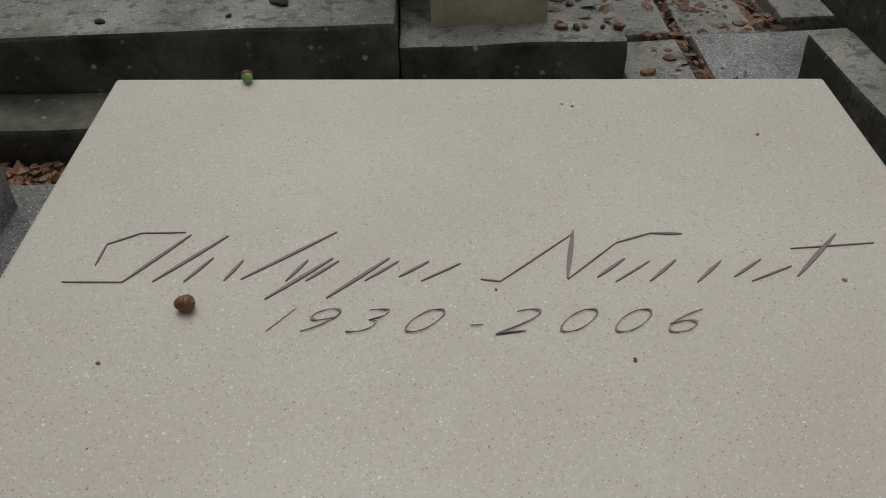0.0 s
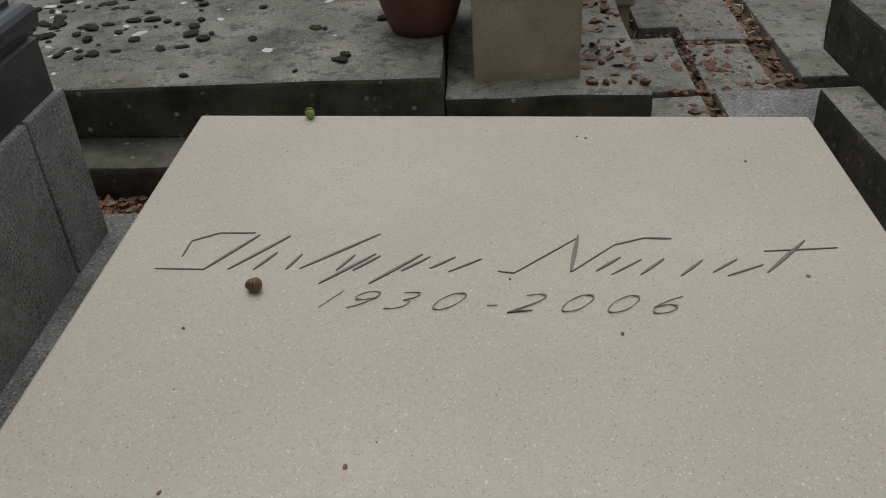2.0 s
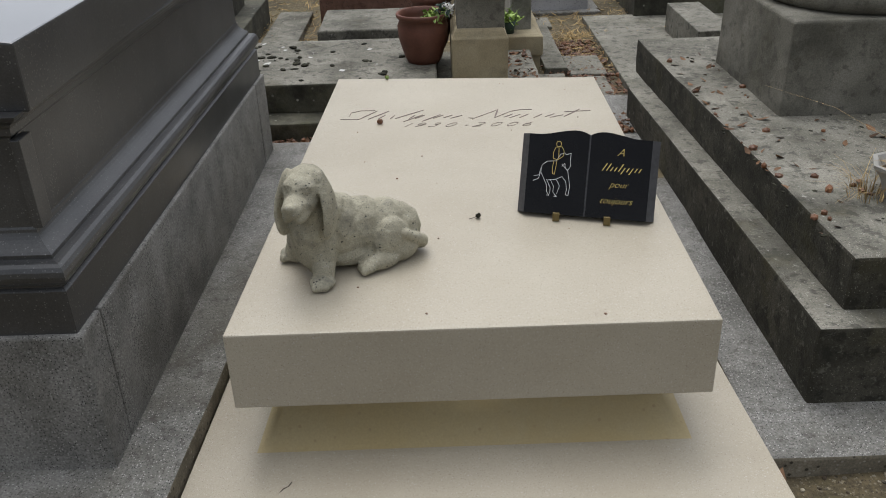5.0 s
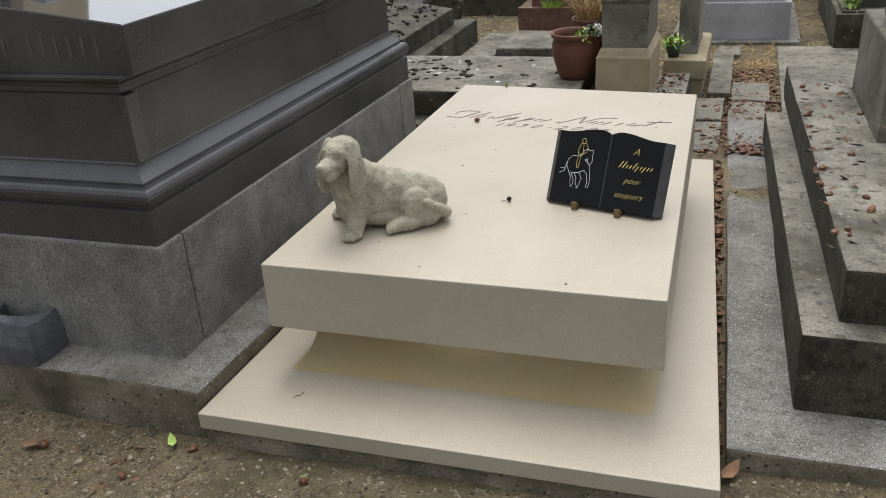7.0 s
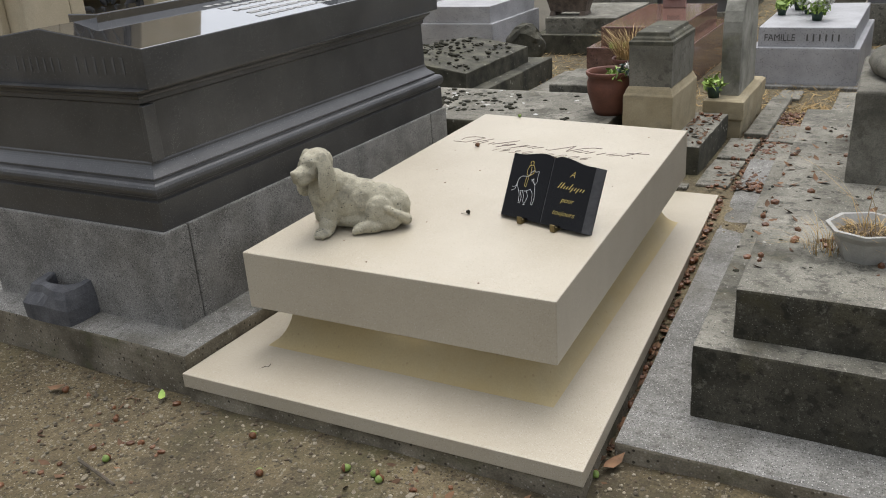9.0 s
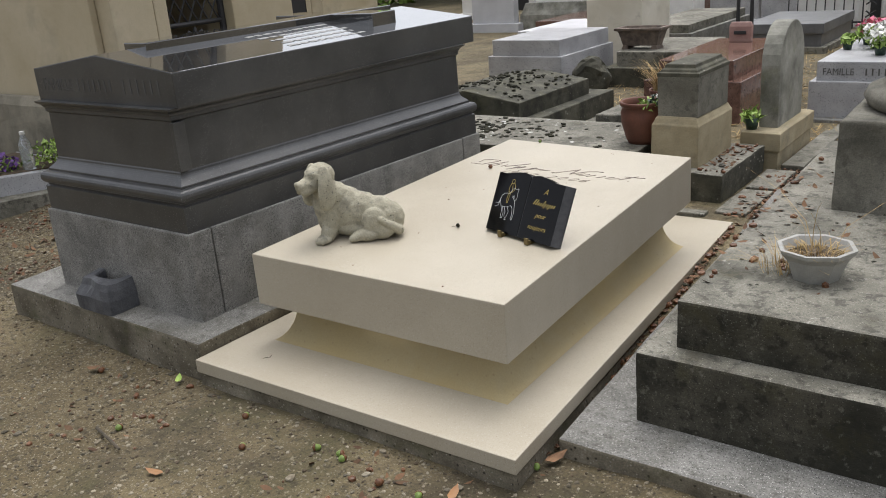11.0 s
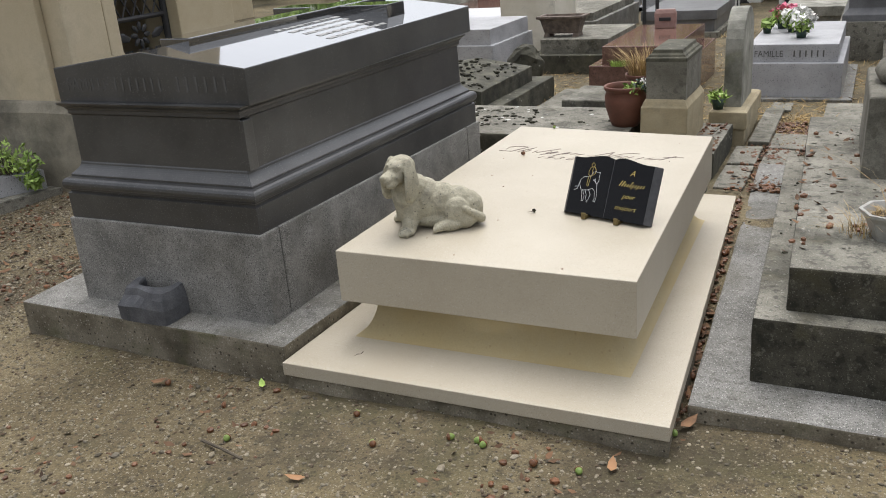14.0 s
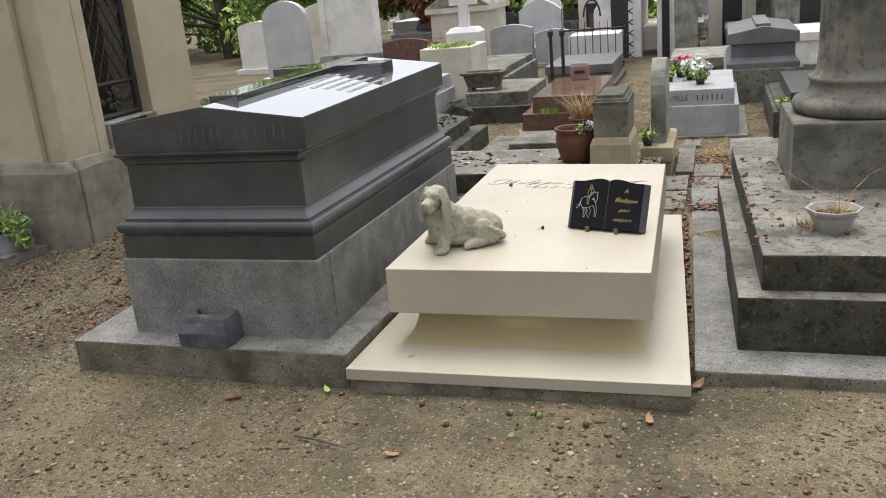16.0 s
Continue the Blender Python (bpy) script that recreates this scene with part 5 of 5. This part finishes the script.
# ---- basset hound statue ----
def hound():
    R, d, n = Vector((0.388, 0.362, slab_z(0.3))), Vector((-0.91, -0.414, 0)), Vector((0.414, -0.91, 0))
    yaw = math.degrees(math.atan2(d.y, d.x))

    def at(a, b, z):
        p = R + d * a + n * b
        p.z = slab_z(p.y) + z
        return p
    bm = bmesh.new()

    def lump(a, b, z, size, turn=0, pitch=0, lean=0):
        ball(at(a, b, z), size, (lean, pitch, yaw + turn), 2, bm)
    # trunk, resting on the slab from chest to rump
    lump(0.044, 0.000, 0.058, (0.058, 0.058, 0.060))
    lump(0.085, 0.000, 0.070, (0.078, 0.058, 0.068), 0, 6)
    lump(0.140, 0.000, 0.082, (0.080, 0.056, 0.074), 0, -3)
    lump(0.190, 0.002, 0.096, (0.070, 0.056, 0.082), 0, -6)
    lump(0.130, 0.000, 0.030, (0.130, 0.056, 0.036))
    lump(0.238, 0.012, 0.082, (0.054, 0.060, 0.082))
    lump(0.250, 0.020, 0.120, (0.048, 0.056, 0.066))
    lump(0.248, 0.028, 0.168, (0.044, 0.048, 0.062))
    lump(0.215, 0.014, 0.150, (0.052, 0.044, 0.046), 0, -34)
    face = 50.0
    fd = Vector((math.cos(radians(yaw + face)), math.sin(radians(yaw + face)), 0))
    fs = Vector((-fd.y, fd.x, 0))
    H = at(0.258, 0.044, 0.226)

    def spot(f, s, z):
        return H + fd * f + fs * s + Vector((0, 0, z))

    def head(f, s, z, size, turn=0, pitch=0, lean=0):
        ball(spot(f, s, z), size, (lean, pitch, yaw + face + turn), 2, bm)
    head(-0.008, 0, 0.000, (0.050, 0.045, 0.046))
    head(0.016, 0, -0.003, (0.038, 0.041, 0.040))
    head(0.026, 0, -0.020, (0.034, 0.038, 0.032))
    head(0.048, 0, -0.020, (0.038, 0.029, 0.025), 0, 10)
    head(0.068, 0, -0.023, (0.023, 0.025, 0.021), 0, 8)
    head(0.085, 0, -0.013, (0.009, 0.013, 0.010))
    for s in (1, -1):
        head(0.050, s * 0.013, -0.037, (0.034, 0.015, 0.017), 0, 8)
        head(0.028, s * 0.020, 0.012, (0.018, 0.016, 0.012), -s * 20)
        # long flat ears, hinged at the crown and hanging to the chest
        for k in range(8):
            q = k / 7
            w = 0.021 + 0.015 * math.sin(min(1.0, q * 1.15) * 2.0)
            head(0.002 + 0.008 * q, s * (0.041 + 0.014 * math.sin(q * 2.2)), 0.012 - 0.094 * q, (w, 0.0095, 0.030), 0, 4, s * (14 - 22 * q))
    # forelegs and paws
    for b, a, e in ((0.048, 0.236, 1), (-0.040, 0.262, -1)):
        lump(a, b, 0.060, (0.030, 0.026, 0.058), 0, 0, e * 6)
        lump(a + 0.006, b + e * 0.014, 0.030, (0.026, 0.025, 0.034))
        lump(a + 0.016, b + e * 0.030, 0.014, (0.025, 0.030, 0.016), 55 if e > 0 else 0)
        for k in (-1, 0, 1):
            lump(a + 0.026 + 0.010 * k * -e, b + e * (0.046 if e > 0 else 0.026) + 0.004 * k, 0.011, (0.010, 0.010, 0.012))
    # haunches with the hind feet forward, tail curled to the near side
    for s in (1, -1):
        lump(0.078, s * 0.052, 0.058, (0.046, 0.026, 0.055), 0, -8)
        lump(0.060, s * 0.050, 0.032, (0.050, 0.028, 0.034))
        lump(0.108, s * 0.066, 0.020, (0.052, 0.022, 0.021), s * 4)
        lump(0.142, s * 0.070, 0.016, (0.022, 0.021, 0.016))
        for k in (-1, 0, 1):
            lump(0.155, s * 0.070 + 0.011 * k, 0.012, (0.010, 0.008, 0.012))
    for k in range(15):
        q = k / 14
        lump(0.014 - 0.026 * math.sin(q * 2.6) + 0.050 * q * q, 0.010 + 0.060 * q ** 0.8, 0.022 + 0.052 * q ** 2.4, (0.021 - 0.009 * q,) * 3)
    sockets = [spot(0.046, s * 0.024, 0.006) for s in (1, -1)]
    me = bpy.data.meshes.new("hound_rough")
    bm.to_mesh(me)
    bm.free()
    tmp = new("hound_rough", me)
    rm = tmp.modifiers.new("remesh", "REMESH")
    rm.mode, rm.voxel_size, rm.use_smooth_shade = "VOXEL", 0.0029, True
    sm = tmp.modifiers.new("smooth", "SMOOTH")
    sm.factor, sm.iterations = 0.5, 6
    done = bpy.data.meshes.new_from_object(tmp.evaluated_get(bpy.context.evaluated_depsgraph_get()))
    bpy.data.objects.remove(tmp)
    for v in done.vertices:
        p = v.co
        push = 0.0007 * noise.noise(p * 140) + 0.0009 * noise.noise(p * 45)
        for c in sockets:
            r = (p - c).length
            if r < 0.03:
                push += 0.0065 * math.exp(-(r / 0.0050) ** 2) - 0.0085 * math.exp(-(r / 0.011) ** 2)
        pit = noise.noise(p * 210 + Vector((3, 1, 7)))
        if pit > 0.52:
            push -= 0.004 * min(0.4, pit - 0.52)
        v.co = p + Vector(v.normal) * push
        if v.co.z < slab_z(v.co.y):
            v.co.z = slab_z(v.co.y)
    done.transform(Matrix.Translation(-R))
    done.materials.clear()
    done.materials.append(DOG)
    for p in done.polygons:
        p.use_smooth = True
    ob = new("dog_statue", done)
    ob.location = R
    tagged(ob, "weathered cast-stone statue of a lying basset hound on the slab", "statue")


hound()


# ---- open-book plaque ----
def book():
    A, B = Vector((0.636, 0.483, 0.519)), Vector((0.955, 0.402, 0.516))
    u = (B - A).normalized()
    v = Vector((0.098, 0.397, 0.912))
    v = (v - u * v.dot(u)).normalized()
    n = u.cross(v)
    W, H, D = (B - A).length, 0.205, 0.030
    t = thing("book_plaque", A + u * W / 2 - Vector((0, 0, 0.015)), "black polished granite plaque shaped like an open book on brass clips", "plaque")
    M = Matrix((( *(u.x, v.x, n.x), A.x), (u.y, v.y, n.y, A.y), (u.z, v.z, n.z, A.z), (0, 0, 0, 1)))

    def top(s):
        s = min(s, 1 - s)
        if s < 0.12:
            return 0.935
        if s < 0.40:
            k = (s - 0.12) / 0.28
            return 0.935 + 0.065 * (k * k * (3 - 2 * k))
        return 1.0 - 0.045 * ((s - 0.40) / 0.10) ** 2

    def slice_(s0, s1, dep0, dep1, steps):
        bm = bmesh.new()
        f, b = [], []
        for k in range(steps + 1):
            s = s0 + (s1 - s0) * k / steps
            z = dep0 + (dep1 - dep0) * k / steps
            f.append((bm.verts.new((s * W, 0, z)), bm.verts.new((s * W, top(s) * H, z))))
            b.append((bm.verts.new((s * W, 0, -D)), bm.verts.new((s * W, top(s) * H, -D))))
        for k in range(steps):
            bm.faces.new((f[k][0], f[k + 1][0], f[k + 1][1], f[k][1]))
            bm.faces.new((b[k + 1][0], b[k][0], b[k][1], b[k + 1][1]))
            bm.faces.new((f[k][1], f[k + 1][1], b[k + 1][1], b[k][1]))
            bm.faces.new((f[k + 1][0], f[k][0], b[k][0], b[k + 1][0]))
        bm.faces.new((f[0][1], b[0][1], b[0][0], f[0][0]))
        bm.faces.new((f[-1][0], b[-1][0], b[-1][1], f[-1][1]))
        bmesh.ops.recalc_face_normals(bm, faces=bm.faces)
        bm.transform(M)
        return bm
    left = part("page", slice_(0.055, 0.4935, 0, 0, 24), BLACK, t)
    right = part("page", slice_(0.5065, 0.945, 0, 0, 24), BLACK, t)
    part("spine", slice_(0.4938, 0.5062, -0.002, -0.002, 2), SAWN, t, "grey sawn groove")
    part("bevelled_edge", slice_(0.0, 0.0548, -0.022, -0.0005, 4), SAWN, t, "grey sawn edge")
    part("bevelled_edge", slice_(0.9452, 1.0, -0.0005, -0.022, 4), SAWN, t, "grey sawn edge")
    for s in (0.30, 0.67):
        c = A + u * (W * s)
        z = slab_z(c.y)
        bm = block(-0.008, -0.016, 0.008, 0.030, 0.0, 0.013, 0.001)
        add(bm, block(-0.008, -0.016, 0.008, -0.010, 0.012, 0.022, 0.001))
        bm.transform(Matrix.Translation((c.x, c.y, z)) @ Matrix.Rotation(math.atan2(u.y, u.x), 4, "Z"))
        part("clip", bm, BRASS, t, "tarnished brass clip")
    # gold words on the right page; the middle name is plain bars
    P = lambda s, h: M @ Matrix.Translation((s * W, h * H, 0.0006))
    lettering("gold_lettering", "A", GOLD, right, P(0.700, 0.735), 0.026, 0.4, 0.0004, label="gold lettering", thin=-0.0004)
    strokes("gold_bars", [(0.0095 * k, -0.006 if k in (5, 7) else 0, 0.018 if k in (0, 1, 4) else 0.0095, 0.6, 0.0026) for k in range(10)], GOLD, right, P(0.60, 0.555), 0.0004, "gold slanting bars")
    lettering("gold_lettering", "pour", GOLD, right, P(0.662, 0.365), 0.0225, 0.4, 0.0004, label="gold lettering", thin=-0.0004)
    lettering("gold_lettering", "toujours", GOLD, right, P(0.600, 0.175), 0.0225, 0.4, 0.0004, label="gold lettering", thin=-0.0004)
    # plain outline shapes on the left page
    def outline(pts, r, mat, label):
        bm = bmesh.new()
        for (x0, y0), (x1, y1) in zip(pts, pts[1:]):
            rod(M @ Vector(((x0 - 0.018) * W, y0 * H, 0.0003)), M @ Vector(((x1 - 0.018) * W, y1 * H, 0.0003)), r, None, 5, bm)
        part("line_drawing", bm, mat, left, label)
    loop = lambda cx, cy, a, b, n=16: [(cx + a * math.cos(6.2832 * k / n), cy + b * math.sin(6.2832 * k / n)) for k in range(n + 1)]
    outline([(0.282, 0.63), (0.311, 0.71), (0.341, 0.73), (0.352, 0.71), (0.388, 0.73), (0.385, 0.65), (0.391, 0.58), (0.374, 0.53), (0.354, 0.55), (0.347, 0.61), (0.327, 0.57)], 0.0006, WHITEPAINT, "white outline of a standing horse")
    outline([(0.325, 0.6), (0.373, 0.52), (0.397, 0.34), (0.389, 0.23), (0.37, 0.24), (0.376, 0.3), (0.363, 0.4), (0.334, 0.45), (0.286, 0.41), (0.231, 0.4)], 0.0006, WHITEPAINT, "white outline of a standing horse")
    outline([(0.282, 0.63), (0.218, 0.62), (0.181, 0.57), (0.176, 0.49), (0.226, 0.34), (0.23, 0.26), (0.251, 0.22), (0.229, 0.22)], 0.0006, WHITEPAINT, "white outline of a standing horse")
    outline([(0.249, 0.41), (0.278, 0.33), (0.277, 0.26), (0.307, 0.21), (0.285, 0.21)], 0.0006, WHITEPAINT, "white outline of a standing horse")
    outline([(0.295, 0.41), (0.322, 0.34), (0.305, 0.24)], 0.0006, WHITEPAINT, "white outline of a standing horse")
    outline([(0.221, 0.41), (0.255, 0.31), (0.254, 0.24)], 0.0006, WHITEPAINT, "white outline of a standing horse")
    outline([(0.177, 0.54), (0.163, 0.45), (0.127, 0.44)], 0.0006, WHITEPAINT, "white outline of a standing horse")
    outline([(0.179, 0.51), (0.162, 0.41), (0.123, 0.38)], 0.0006, WHITEPAINT, "white outline of a standing horse")
    outline([(0.273, 0.79), (0.258, 0.73), (0.259, 0.66), (0.291, 0.64), (0.331, 0.69), (0.335, 0.75), (0.317, 0.8), (0.273, 0.79)], 0.0007, GOLD, "gold outline")
    outline([(0.267, 0.64), (0.259, 0.55), (0.262, 0.48), (0.277, 0.47), (0.288, 0.63)], 0.0007, GOLD, "gold outline")
    outline([(0.296, 0.78), (0.299, 0.66)], 0.0007, GOLD, "gold outline")
    outline(loop(0.293, 0.83, 0.018, 0.034, 10), 0.0007, GOLD, "gold outlined oval")


book()


# ---- small things ----
def acorn(at, r, mat, label, tilt=70, green=False):
    t = thing("acorn", at, label, "acorn", "acorns on the tombs")
    x, y, z = at
    bm = lathe([(0, -1.2), (0.45, -1.05), (0.85, -0.5), (0.95, 0.1), (0.80, 0.5), (0, 0.55)], (0, 0), 14)
    m = Matrix.Translation((x, y, z + r * 0.9)) @ Euler((radians(tilt), 0, radians(hash_angle(x, y)))).to_matrix().to_4x4() @ Matrix.Scale(r, 4)
    bm.transform(m)
    part("nut", bm, mat, t, "", True)
    bm = lathe([(0, 0.35), (0.98, 0.30), (1.02, 0.55), (0.75, 0.95), (0.15, 1.1), (0.1, 1.35), (0, 1.35)], (0, 0), 12)
    bm.transform(m)
    part("cup", bm, NUT, t, "", True)


def hash_angle(x, y):
    return (x * 7919 + y * 104729) % 360


acorn((0.271, 1.094, slab_z(1.094)), 0.0082, NUT, "brown acorn lying on the limestone slab", 80)
acorn((0.276, 1.490, slab_z(1.490)), 0.0075, GREEN_NUT, "green acorn at the rear edge of the slab", 60)
for x, y in ((0.544, -0.296), (0.628, -0.287), (0.65, -0.302), (0.941, -0.327), (-0.10, -0.52), (1.14, -0.06), (0.21, -0.27), (0.34, -0.40)):
    acorn((x, y, ground_height(x, y)), 0.011, GREEN_NUT, "green acorn lying on the gravel", 85)
for x, y in ((0.816, -0.337), (-0.53, -0.30), (1.133, 0.26), (1.10, 0.55), (1.09, 0.95)):
    acorn((x, y, ground_height(x, y) + 0.002), 0.011, NUT, "brown acorn lying on the gravel", 85)


def leaf_stem():
    t = thing("fallen_leaf", (0.538, 0.474, slab_z(0.474)), "dark shrivelled leaf with its stalk on the slab", "leaf")
    z = slab_z(0.474)
    part("blade", weather(ball((0.542, 0.474, z + 0.007), (0.008, 0.006, 0.008), (20, 30, 0), 2), 0.006, 1, 90), MOSSCAP, t)
    part("stalk", rod((0.538, 0.474, z + 0.004), (0.519, 0.469, z + 0.001), 0.0008), BARK, t)


leaf_stem()


def dead_leaf(x, y, z, s, turn, mat, label):
    bm = bmesh.new()
    pts = [(-1, 0, 0.1), (-0.4, -0.45, 0.0), (-0.4, 0, 0.12), (-0.4, 0.45, 0.02), (0.4, -0.40, 0.12), (0.4, 0, 0.22), (0.4, 0.40, 0.16), (1.1, 0, 0.45)]
    vs = [bm.verts.new(p) for p in pts]
    for f in ((0, 1, 2), (0, 2, 3), (1, 4, 5, 2), (2, 5, 6, 3), (4, 7, 5), (5, 7, 6)):
        bm.faces.new([vs[k] for k in f])
    bm.transform(Matrix.Translation((x, y, z + 0.003)) @ Matrix.Rotation(radians(turn), 4, "Z") @ Matrix.Scale(s, 4))
    return solo("dead_leaf", bm, mat, (x, y, z), label, "leaf", group="fallen leaves")


dead_leaf(1.172, -0.01, G + 0.01, 0.035, 60, BROWN, "curled brown leaf beside the tomb's corner")
dead_leaf(-0.56, -0.31, G + 0.008, 0.032, 20, BROWN, "curled brown leaf on the gravel")
dead_leaf(1.02, -0.28, G + 0.006, 0.028, 100, LEAF_RED, "orange brown leaf on the gravel")
dead_leaf(-0.19, -0.22, G + 0.012, 0.024, 130, LEAF, "small green leaf at the footing")
dead_leaf(0.22, -0.62, G + 0.006, 0.028, 200, LEAF_RED, "russet leaf on the gravel")


def twig(pts, r, label):
    bm = bmesh.new()
    for a, b in zip(pts, pts[1:]):
        rod(a, b, r, r * 0.8, 6, bm)
    return solo("twig", bm, BARK, pts[0], label, "twig", group="twigs")


twig([(0.092, -0.085, 0.154), (0.104, -0.068, 0.158), (0.112, -0.062, 0.156), (0.121, -0.058, 0.166)], 0.0012, "bent dark twig on the limestone base")
twig([(-2.2, 0.36, G + 0.012), (-2.12, 0.42, G + 0.016), (-2.05, 0.50, G + 0.012)], 0.005, "dry twig on the gravel")
twig([(-0.16, -0.56, G + 0.012), (-0.06, -0.585, G + 0.018), (0.02, -0.60, G + 0.012)], 0.005, "dark dry twig on the gravel")


def octagon_pot():
    cx, cy, z = 1.665, 0.60, 0.466
    t = thing("ceramic_pot", (cx, cy, z), "white octagonal ceramic bowl with dry grass on the column tomb", "flower pot")
    part("bowl", lathe([(0, z), (0.062, z), (0.066, z + 0.012), (0.086, z + 0.062), (0.104, z + 0.082), (0.106, z + 0.092), (0.094, z + 0.092), (0.080, z + 0.070), (0.070, z + 0.060)], (cx, cy), 8), CERAMIC, t)
    part("soil", lathe([(0, z + 0.072), (0.08, z + 0.068)], (cx, cy), 8), SOIL, t)
    part("dry_grass", blades(140, (cx, cy, z + 0.068), 0.07, 0.05, 15, 0.0016, 1.6), STRAW, t)
    for k in range(9):
        part("stalk", blades(1, (cx + 0.02, cy, z + 0.06), 0.05, 0.28, 25 + k, 0.0014, 1.2), STRAW, t, "long bent dry stalk")
    w = thing("dry_weeds", (1.56, 0.62, 0.466), "tangle of dry weeds beside the bowl", "weeds")
    part("weeds", blades(70, (1.57, 0.62, 0.466), 0.06, 0.12, 16, 0.0012, 1.4), STRAW, w)


octagon_pot()


# ---- loose litter, grit and moss ----
def gravel_spot(r):
    while True:
        x, y = r.uniform(-2.6, 2.6), r.uniform(-2.2, 1.6)
        if r.random() < 0.4:
            x, y = r.uniform(-2.8, -1.45), r.uniform(-0.6, 3.2)
        inside = (-1.40 < x < -0.01 and y > -0.15) or (-0.13 < x < 1.14 and y > -0.19) or (x > 1.15 and y > 0.02) or (x < -2.85 and y > 0.2)
        if not inside:
            return x, y, ground_height(x, y) - 0.001


def clumpy(r):
    while True:
        x, y, z = gravel_spot(r)
        if noise.noise(Vector((x * 1.7, y * 1.7, 9))) > 0.05 + 0.3 * r.random() - 0.15:
            return x, y, z


scatter("pebbles", 24000, gravel_spot, 0.0046, PEBBLE, 1, "small pale pebbles strewn over the gravel", "pebbles")
scatter("larger_pebbles", 1000, clumpy, 0.009, PEBBLE, 2, "larger pale stones in the gravel", "pebbles")
scatter("acorn_litter", 900, clumpy, 0.0085, NUT, 3, "brown acorns and husks strewn over the gravel", "acorns", 0.8)
scatter("dark_grit", 9000, gravel_spot, 0.0046, SOIL, 21, "dark grit and earth crumbs in the gravel", "grit")
litter("leaf_litter", 2200, clumpy, 0.014, BROWN, 4, "dry brown leaf scraps on the gravel", "dead leaves")


def gap_spot(r):
    """Paths and corners between the rear graves where acorns gather."""
    k = r.random()
    if k < 0.62:
        x, y = r.gauss(1.17, 0.075), r.uniform(1.85, 3.3)
    elif k < 0.86:
        x, y = r.uniform(-1.0, 0.0), r.gauss(1.84, 0.03)
    elif k < 0.885:
        return r.uniform(0.755, 0.885), r.uniform(2.1, 2.68), 0.318
    elif k < 0.945:
        y = r.uniform(0.0, 1.8)
        return r.uniform(1.125, 1.15) - 0.04 * y, y, ground_height(1.1, y) + 0.004
    else:
        return 1.36 + r.random() ** 2 * 0.9, r.uniform(0.4, 2.0), 0.464
    return x, y, ground_height(x, y) + 0.012


scatter("acorns_between_graves", 900, gap_spot, 0.010, NUT, 6, "brown acorns gathered between the graves", "acorns", 0.85)
litter("leaves_between_graves", 1700, gap_spot, 0.017, BROWN, 7, "dry brown leaves between the graves", "dead leaves")
litter("straw_on_path", 6500, lambda r: (r.uniform(-1.2, 2.6), 3.35 + 4.6 * r.random() ** 1.8, B + 0.006), 0.032, STRAW, 8, "dry yellow straw on the rear path", "straw", 0.06)
litter("straw_on_path", 900, lambda r: (r.gauss(1.20, 0.09), r.uniform(2.7, 3.5), B + 0.008), 0.022, STRAW, 18, "dry yellow straw between the graves", "straw", 0.07)
litter("leaf_litter", 500, lambda r: (lambda x, y: (x, y, ground_height(x, y) + 0.003))(r.uniform(-2.3, -1.5), r.uniform(0.3, 3.2)), 0.022, BROWN, 9, "dry brown leaves by the chapel", "dead leaves")


def plate_spot(r):
    if r.random() < 0.6:
        return -0.55 + r.gauss(0, 0.22), min(2.70, max(2.06, r.gauss(2.40, 0.14))), 0.384
    return (r.uniform(-1.2, -0.05) if r.random() < 0.75 else r.uniform(-0.05, 0.4)), r.uniform(2.06, 2.70), 0.384


scatter("moss_cushions", 170, plate_spot, 0.014, MOSSCAP, 10, "black moss cushions on the concrete plate", "moss", 0.4)
scatter("moss_cushions", 160, lambda r: (lambda x, y: (x, y, 0.443 + 0.157 * (0.415 - abs(x + 1.105))))(r.uniform(-1.48, -0.72), r.uniform(2.92, 3.8)), 0.014, MOSSCAP, 11, "black moss on the gabled grave", "moss", 0.5)
scatter("lichen_spots", 60, plate_spot, 0.012, LICHEN, 12, "white lichen spots on the concrete plate", "lichen", 0.08)
scatter("droppings", 150, lambda r: (r.uniform(1.34, 1.9), r.uniform(0.35, 2.1), 0.461), 0.006, MOSSCAP, 13, "dark crumbs on the column tomb", "crumbs", 0.6)
scatter("slab_specks", 26, lambda r: ((lambda x, y: (x, y, slab_z(y) - 0.0008))(r.uniform(0.12, 0.93), r.uniform(0.05, 1.45))), 0.0022, NUT, 14, "tiny brown crumbs on the limestone slab", "crumbs", 0.5)
